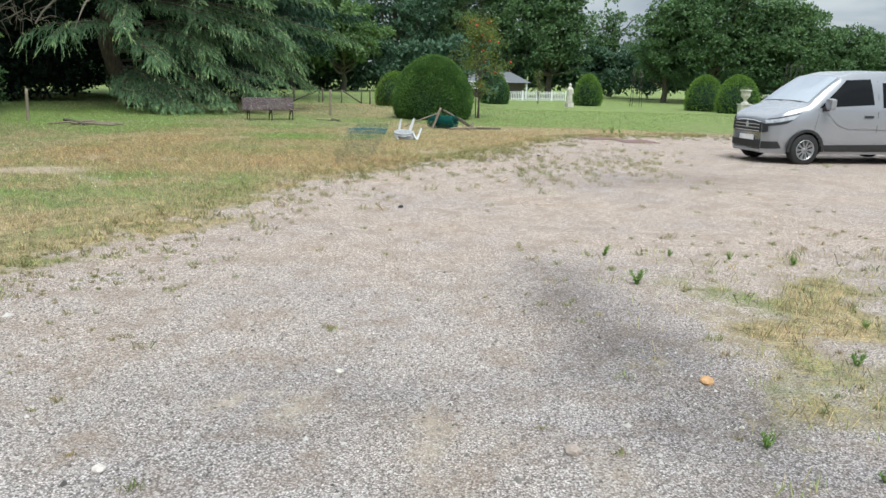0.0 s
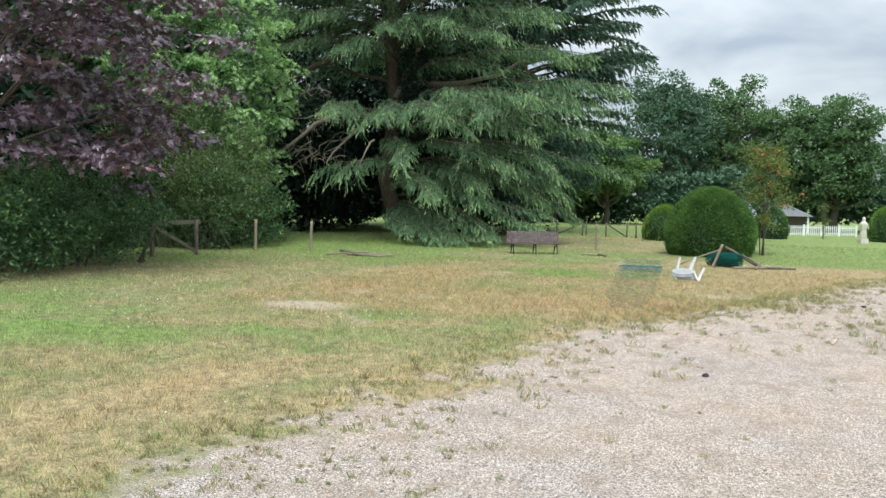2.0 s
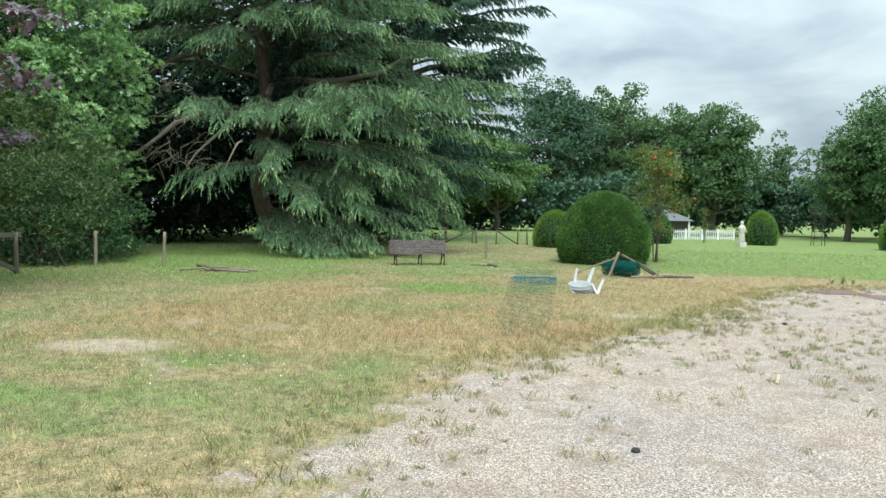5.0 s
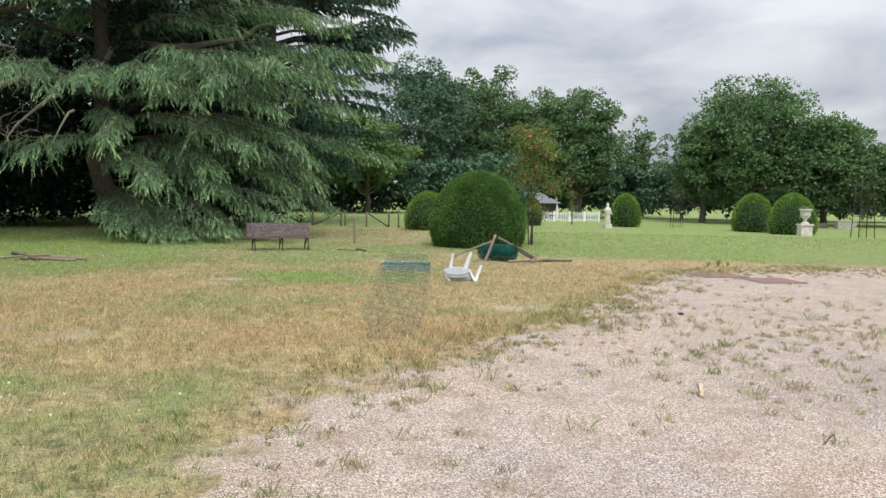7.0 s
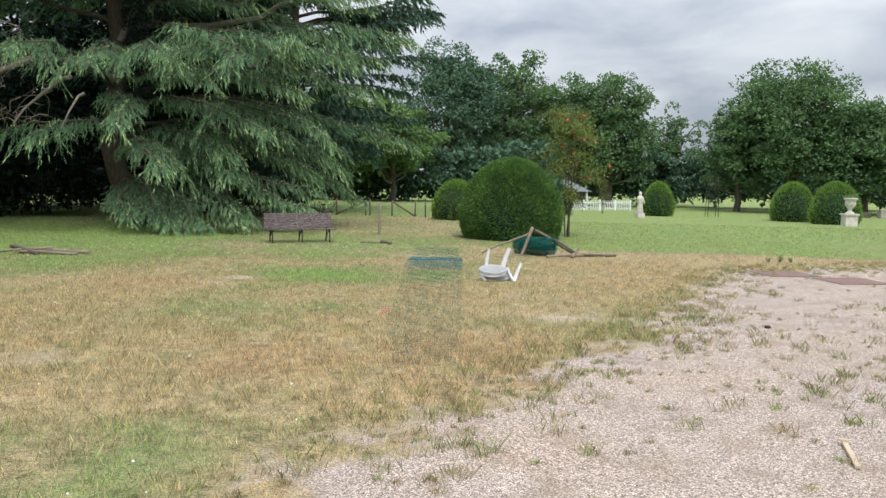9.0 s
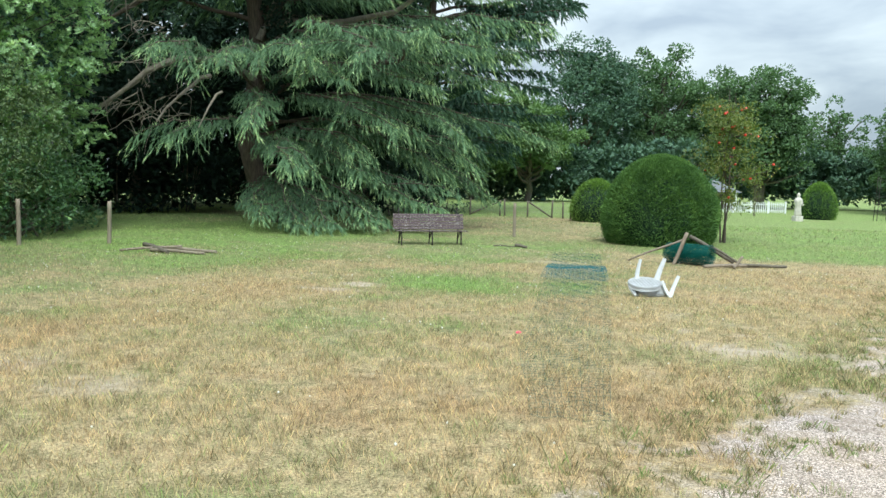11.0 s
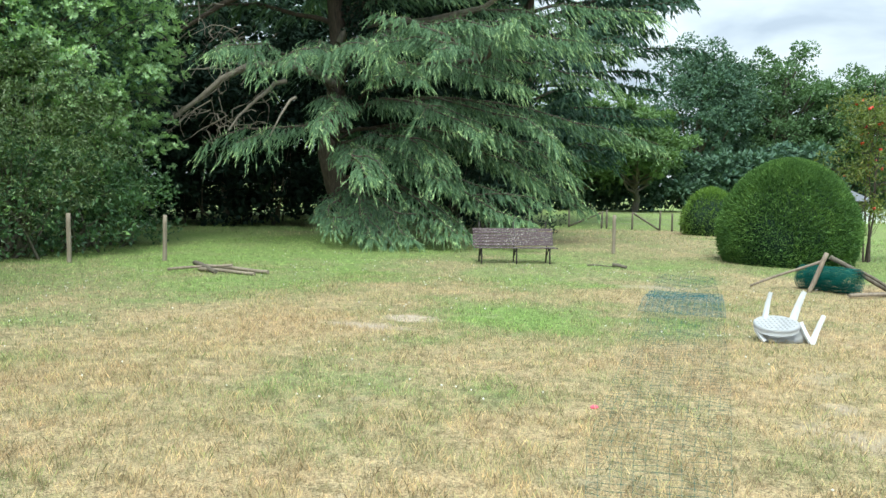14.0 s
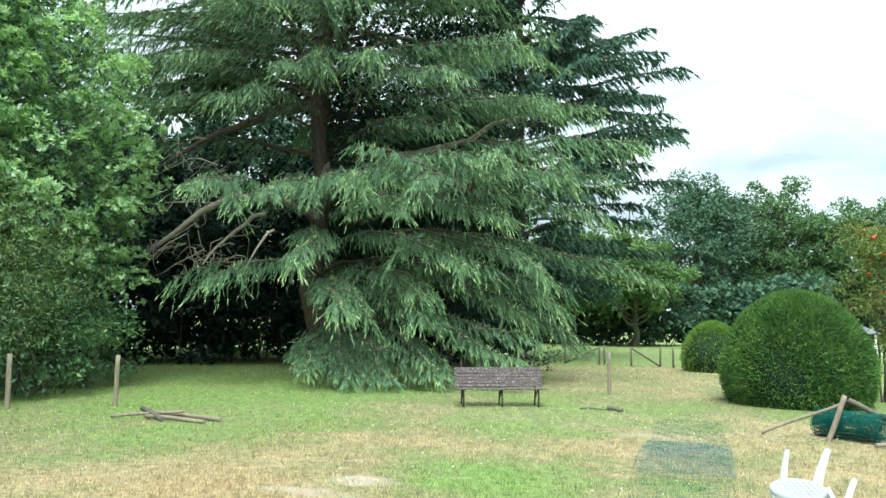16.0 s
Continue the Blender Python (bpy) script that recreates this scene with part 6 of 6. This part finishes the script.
def stone(x, y, r, colour, label, squash=0.6, name="stone"):
    bm = bmesh.new()
    bmesh.ops.create_icosphere(bm, subdivisions=2, radius=r)
    for v in bm.verts:
        v.co *= 1 + 0.35 * noise.noise(v.co * (1.4 / r) + Vector((x, y, 0)))
        v.co.z *= squash
    me = bpy.data.meshes.new(name)
    bm.normal_update(); bm.to_mesh(me); bm.free()
    me.materials.append(plain_mat("small_stone", colour, 0.85, 0, 0.25, 30))
    ob = new(name, me); ob.matrix_basis = pose(x, y, gz(x, y) + r * squash * 0.55, 0, 0, x * 90)
    tagged(ob, label, "stone")


stone(-0.55, 9.68, 0.035, (0.03, 0.03, 0.032), "small dark lump lying on gravel")
stone(-0.58, 4.18, 0.024, (0.55, 0.52, 0.46), "pale flint on the gravel drive")
stone(-1.45, 3.0, 0.03, (0.58, 0.52, 0.48), "white stone on the gravel drive")
stone(1.52, 4.12, 0.042, (0.50, 0.30, 0.15), "rusty orange stone at the weeds' edge")
stone(0.62, 3.25, 0.04, (0.36, 0.30, 0.26), "brown stone on the gravel drive")
stone(-2.55, 17.45, 0.028, (0.75, 0.12, 0.18), "small pink scrap lying in the grass")
stone(2.05, 16.9, 0.04, (0.04, 0.035, 0.035), "dark lump on the gravel drive")
stone(1.45, 17.5, 0.035, (0.04, 0.035, 0.035), "dark lump on the gravel drive")


WEED = leaf_mat("weed_leaves", (0.110, 0.190, 0.055), (0.230, 0.360, 0.105), None, 0.6, 0.4)


def weed(x, y, h, label="bright green weed sprouting from gravel"):
    ob = thing("weed", label, "weed", pose(x, y, gz(x, y)), "gravel weeds")
    limbs, cs = [], []
    for _ in range(6):
        a = RNG.uniform(0, 2 * np.pi)
        e = np.array([0.4 * h * math.cos(a), 0.4 * h * math.sin(a), h * RNG.uniform(0.5, 1)])
        sp = bend((0, 0, -0.01), e, 0.03 * h, 5)
        limbs.append((sp, np.linspace(0.004, 0.002, 5))); cs.append(np.repeat(sp[1:], 5, 0))
    v, f = tubes(limbs, 4)
    child(np_mesh("stalk", v, f, WEED), ob)
    c = np.concatenate(cs)
    v, f = leaf_quads(c, RNG.normal(size=c.shape) + np.array([0, 0, 0.5]), RNG.normal(0, 0.4, c.shape) + np.array([0, 0, 1]), np.full(len(c), 0.30 * h), np.full(len(c), 0.10 * h))
    child(np_mesh("foliage", v, f, WEED), ob)


for x, y, h in ((1.55, 7.25, 0.16), (1.62, 6.2, 0.20), (2.2, 7.3, 0.10), (3.3, 7.05, 0.13), (2.75, 7.2, 0.10), (2.55, 4.45, 0.14), (1.55, 3.35, 0.12), (1.95, 3.05, 0.09), (3.0, 5.2, 0.10), (3.6, 5.6, 0.10), (5.6, 26.3, 0.28), (5.9, 26.4, 0.22), (5.35, 26.35, 0.2)):
    weed(x, y, 0.65 * h)


# ---- van ----
def build_van():
    paint = plain_mat("silver_car_paint", (0.325, 0.335, 0.36), 0.27, 0.42, 0.03, 2, 0, 0.5, 0.8)
    black = plain_mat("black_plastic", (0.022, 0.023, 0.025), 0.5, 0, 0.2, 8)
    chrome = plain_mat("chrome", (0.70, 0.71, 0.73), 0.35, 0.5, 0.03, 5)
    lamp = plain_mat("headlight_lens", (0.45, 0.47, 0.5), 0.12, 0.3, 0.3, 14, 0, 0.6, 1.0)
    glass, gn, gl, gb = mat("dark_car_glass")
    gb.inputs["Base Color"].default_value = (0.004, 0.005, 0.006, 1)
    gb.inputs["Roughness"].default_value = 0.04
    gb.inputs["Specular IOR Level"].default_value = 0.2
    # pale, mostly metallic base: the sky's reflection is partly put into the colour
    screen = plain_mat("sky_toned_glass", (0.40, 0.44, 0.49), 0.07, 0.75, 0.06, 3, 0, 1.0, 1.0)
    # darker copy of the body paint, for shade along the crease
    crease = plain_mat("crease_shade_paint", (0.20, 0.203, 0.215), 0.35, 0.6, 0.03, 2)
    rubber = plain_mat("tyre_rubber", (0.02, 0.02, 0.021), 0.8, 0, 0.2, 12)
    alloy = plain_mat("wheel_trim", (0.36, 0.365, 0.37), 0.4, 0.6, 0.06, 8)
    white = plain_mat("number_plate", (0.8, 0.8, 0.8), 0.5)
    x0, y0 = 6.50, 17.16
    van = thing("van", "silver panel van with dark windows parked on gravel", "van", pose(x0, y0, gz(x0, y0), 0, 0, 192))

    def top(x):
        return np.interp(-x, [0.16, 0.20, 0.30, 0.52, 0.95, 1.35, 1.75, 2.1, 2.6, 3.2, 4.8, 5.02, 5.08], [0.86, 0.95, 1.03, 1.13, 1.26, 1.58, 1.85, 1.94, 1.97, 1.97, 1.95, 1.88, 1.75])

    def plan(x):
        return np.interp(-x, [0.16, 0.18, 0.25, 0.40, 0.66, 1.0, 4.6, 5.0, 5.08], [0.50, 0.58, 0.71, 0.84, 0.93, 0.97, 0.96, 0.93, 0.88])

    def sec(z):
        return np.interp(z, [0.2, 0.34, 0.55, 0.95, 1.2, 1.45, 1.75, 1.97], [0.93, 0.97, 1.0, 1.0, 0.985, 0.93, 0.86, 0.79])

    def half(x, z):
        s = np.clip((z - 0.24) / (top(x) - 0.24), 0, 1)
        return plan(x) * sec(z) * (1 - 0.10 * s ** 10)

    xs = -np.concatenate([[0.16, 0.17, 0.19, 0.22, 0.25], np.arange(0.28, 2.3, 0.045), np.arange(2.35, 4.9, 0.05), [4.9, 4.97, 5.03, 5.08]])
    ss = np.concatenate([np.linspace(0, 0.9, 32), [0.94, 0.97, 0.99, 1.0]])
    rows = []
    for x in xs:
        zs = 0.24 + (top(x) - 0.24) * ss
        side = [(x, half(x, z), z) for z in zs]
        yt = side[-1][1]
        roof = [(x, yt * u, top(x) + 0.045 * (1 - u ** 4)) for u in (0.94, 0.85, 0.6, 0.3, 0.0)]
        left = side + roof
        rows.append(np.array(left + [(p[0], -p[1], p[2]) for p in left[-2::-1]]))
    v = np.array(rows)
    n, k = v.shape[:2]
    i, j = np.meshgrid(np.arange(n - 1), np.arange(k - 1), indexing="ij")
    f = np.stack([i * k + j, i * k + j + 1, (i + 1) * k + j + 1, (i + 1) * k + j], -1).reshape(-1, 4)
    # front and back faces join left to right
    cap = []
    for base in (0, (n - 1) * k):
        for a in range(k // 2):
            cap.append((base + a, base + a + 1, base + k - 2 - a, base + k - 1 - a))
    # wheel openings: drop the side quads round each axle
    quad_c = v.reshape(-1, 3)[f].mean(1)
    keep = np.ones(len(f), bool)
    for ax in (-0.93, -4.03):
        keep &= ~((np.hypot(quad_c[:, 0] - ax, quad_c[:, 2] - 0.34) < 0.375) & (np.abs(quad_c[:, 1]) > 0.6))
    body = np_mesh("body", v.reshape(-1, 3), np.concatenate([f[keep], np.array(cap)]), paint, True)
    child(body, van)
    bm = bmesh.new()
    box(bm, 4.3, 1.5, 0.3, pose(-2.65, 0, 0.38))
    part("underbody", bm, black, van)

    def patch(name, corners, material, off=0.006, sides=(1, -1), parent=van, label="", nu=8, nv=5):
        """A panel laid on the body's side: corners (x, z) go round it."""
        for s in sides:
            bmp = bmesh.new()
            a, b, c, d = (np.array(q, float) for q in corners)
            g = []
            for u in np.linspace(0, 1, nu):
                row = []
                for w in np.linspace(0, 1, nv):
                    p = (a * (1 - u) + b * u) * (1 - w) + (d * (1 - u) + c * u) * w
                    row.append(bmp.verts.new((p[0] + off * 0.6, s * (float(half(p[0], p[1])) + off), p[1])))
                g.append(row)
            for q in range(nu - 1):
                for w in range(nv - 1):
                    bmp.faces.new((g[q][w], g[q + 1][w], g[q + 1][w + 1], g[q][w + 1])).smooth = True
            part(name, bmp, material, parent, label)

    patch("side_window", [(-1.18, 1.22), (-2.50, 1.30), (-2.44, 1.83), (-1.86, 1.80)], glass)
    patch("side_window", [(-2.72, 1.24), (-3.75, 1.24), (-3.75, 1.76), (-2.72, 1.76)], glass)
    patch("side_window", [(-3.88, 1.24), (-4.85, 1.24), (-4.80, 1.74), (-3.88, 1.76)], glass)
    patch("sill_trim", [(-1.42, 0.30), (-3.6, 0.30), (-3.6, 0.46), (-1.36, 0.44)], black, 0.012)
    patch("headlight", [(-0.19, 0.86), (-0.62, 0.97), (-0.76, 1.09), (-0.19, 0.935)], lamp, 0.012)
    patch("headlight_trim", [(-0.175, 0.80), (-0.50, 0.885), (-0.62, 0.965), (-0.175, 0.855)], black, 0.010)
    patch("bumper_vent", [(-0.165, 0.33), (-0.44, 0.36), (-0.36, 0.50), (-0.165, 0.485)], black, 0.010)
    patch("grille_side", [(-0.165, 0.67), (-0.22, 0.70), (-0.21, 0.84), (-0.165, 0.87)], black, 0.010, nu=5, nv=3)
    patch("door_seam", [(-1.02, 0.46), (-1.03, 0.46), (-1.20, 1.24), (-1.19, 1.24)], black, 0.003, nu=2)
    patch("door_seam", [(-2.60, 0.46), (-2.612, 0.46), (-2.612, 1.8), (-2.60, 1.8)], black, 0.003, nu=2)
    patch("door_handle", [(-2.28, 1.02), (-2.50, 1.02), (-2.50, 1.07), (-2.28, 1.07)], black, 0.02, nu=4, nv=3)
    # darker silver strips paint a crease's shade from the wing down along the door
    for a, b in (((-1.36, 1.12), (-1.62, 0.86)), ((-1.62, 0.86), (-1.90, 0.77)), ((-1.90, 0.77), (-3.9, 0.75))):
        patch("crease_shade_strip", [(a[0], a[1]), (b[0], b[1]), (b[0], b[1] + 0.016), (a[0], a[1] + 0.016)], crease, 0.004, nu=6, nv=2)
    patch("headlight_bar", [(-0.22, 0.945), (-0.72, 1.075), (-0.80, 1.12), (-0.22, 0.965)], black, 0.016)
    # windscreen on the sloping front
    bmw = bmesh.new()
    g = []
    for x in np.linspace(-1.0, -1.72, 9):
        row = []
        t = float(top(x))
        w = float(half(x, t)) * 0.92
        for u in np.linspace(-1, 1, 13):
            row.append(bmw.verts.new((x + 0.006, w * u, t + 0.045 * (1 - abs(u * 0.92) ** 4) + 0.008)))
        g.append(row)
    for a in range(8):
        for b in range(12):
            bmw.faces.new((g[a][b], g[a + 1][b], g[a + 1][b + 1], g[a][b + 1])).smooth = True
    ws = part("windscreen", bmw, screen, van, "reflecting windscreen with sky tone in its colour")
    bm = bmesh.new()
    rod(bm, (-0.98, 0.55, 1.325), (-1.04, -0.25, 1.37), 0.008); rod(bm, (-0.98, -0.1, 1.335), (-1.04, -0.72, 1.36), 0.008)
    part("wiper", bm, black, ws)
    # front end
    part("grille", box(bmesh.new(), 0.04, 0.96, 0.22, pose(-0.165, 0, 0.775), 0.01), black, van)
    for z in (0.69, 0.76, 0.83):
        part("grille_bar", box(bmesh.new(), 0.012, 0.88, 0.016, pose(-0.14, 0, z), 0.003), chrome, van, "chrome grille bar")
    bm = bmesh.new()
    vs = [bm.verts.new(p) for p in ((-0.135, 0, 0.91), (-0.135, 0.065, 0.82), (-0.135, 0, 0.73), (-0.135, -0.065, 0.82))]
    bm.faces.new(vs)
    bmesh.ops.solidify(bm, geom=bm.faces[:], thickness=-0.015)
    part("badge", bm, chrome, van, "plain chrome diamond")
    part("lower_grille", box(bmesh.new(), 0.04, 0.98, 0.15, pose(-0.165, 0, 0.41), 0.01), black, van)
    part("number_plate", box(bmesh.new(), 0.012, 0.52, 0.11, pose(-0.145, 0, 0.545), 0.003), white, van)
    part("bumper_lip", box(bmesh.new(), 0.05, 0.95, 0.05, pose(-0.16, 0, 0.285), 0.015), paint, van)
    for s in (1, -1):
        mir = part("mirror", box(bmesh.new(), 0.14, 0.22, 0.24, pose(-1.32, s * 1.08, 1.30), 0.05), paint, van)
        part("mirror_arm", box(bmesh.new(), 0.12, 0.14, 0.10, pose(-1.30, s * 0.965, 1.20), 0.03), black, mir)
    for ax in (-0.93, -4.03):
        for s in (1, -1):
            m = pose(ax, s * 0.865, 0.335, -90 * s)
            arch = bmesh.new()
            ring = [[arch.verts.new((ax + r * math.cos(q), s * (float(plan(ax)) + o), 0.335 + r * math.sin(q))) for q in np.linspace(-0.1, math.pi + 0.1, 20)] for r, o in ((0.37, -0.3), (0.375, 0.014), (0.432, 0.016), (0.438, -0.03))]
            for a in range(3):
                for b in range(19):
                    arch.faces.new((ring[a][b], ring[a][b + 1], ring[a + 1][b + 1], ring[a + 1][b]))
            part("wheel_arch", arch, black, van)
            tyre = part("wheel", lathe(bmesh.new(), [(0.21, -0.10), (0.31, -0.10), (0.335, -0.075), (0.338, 0), (0.335, 0.075), (0.31, 0.10), (0.205, 0.095)], 36, m, False), rubber, van)
            part("rim", lathe(bmesh.new(), [(0.215, 0.02), (0.215, 0.103), (0.20, 0.105), (0.195, 0.07), (0.05, 0.075), (0.04, 0.09), (0.01, 0.092)], 30, m), alloy, tyre, "silver wheel trim")
            for a in range(10):
                q = 2 * math.pi * a / 10
                bm = box(bmesh.new(), 0.145, 0.024, 0.012, m @ pose(0.125 * math.cos(q), 0.125 * math.sin(q), 0.086, 0, 0, math.degrees(q)))
                part("spoke", bm, alloy, tyre)
                # black chips on the closed rim stand in for dark gaps between spokes
                q += math.pi / 10
                bm = box(bmesh.new(), 0.11, 0.032, 0.006, m @ pose(0.135 * math.cos(q), 0.135 * math.sin(q), 0.076, 0, 0, math.degrees(q)))
                part("rim_gap_chip", bm, black, tyre)


build_van()
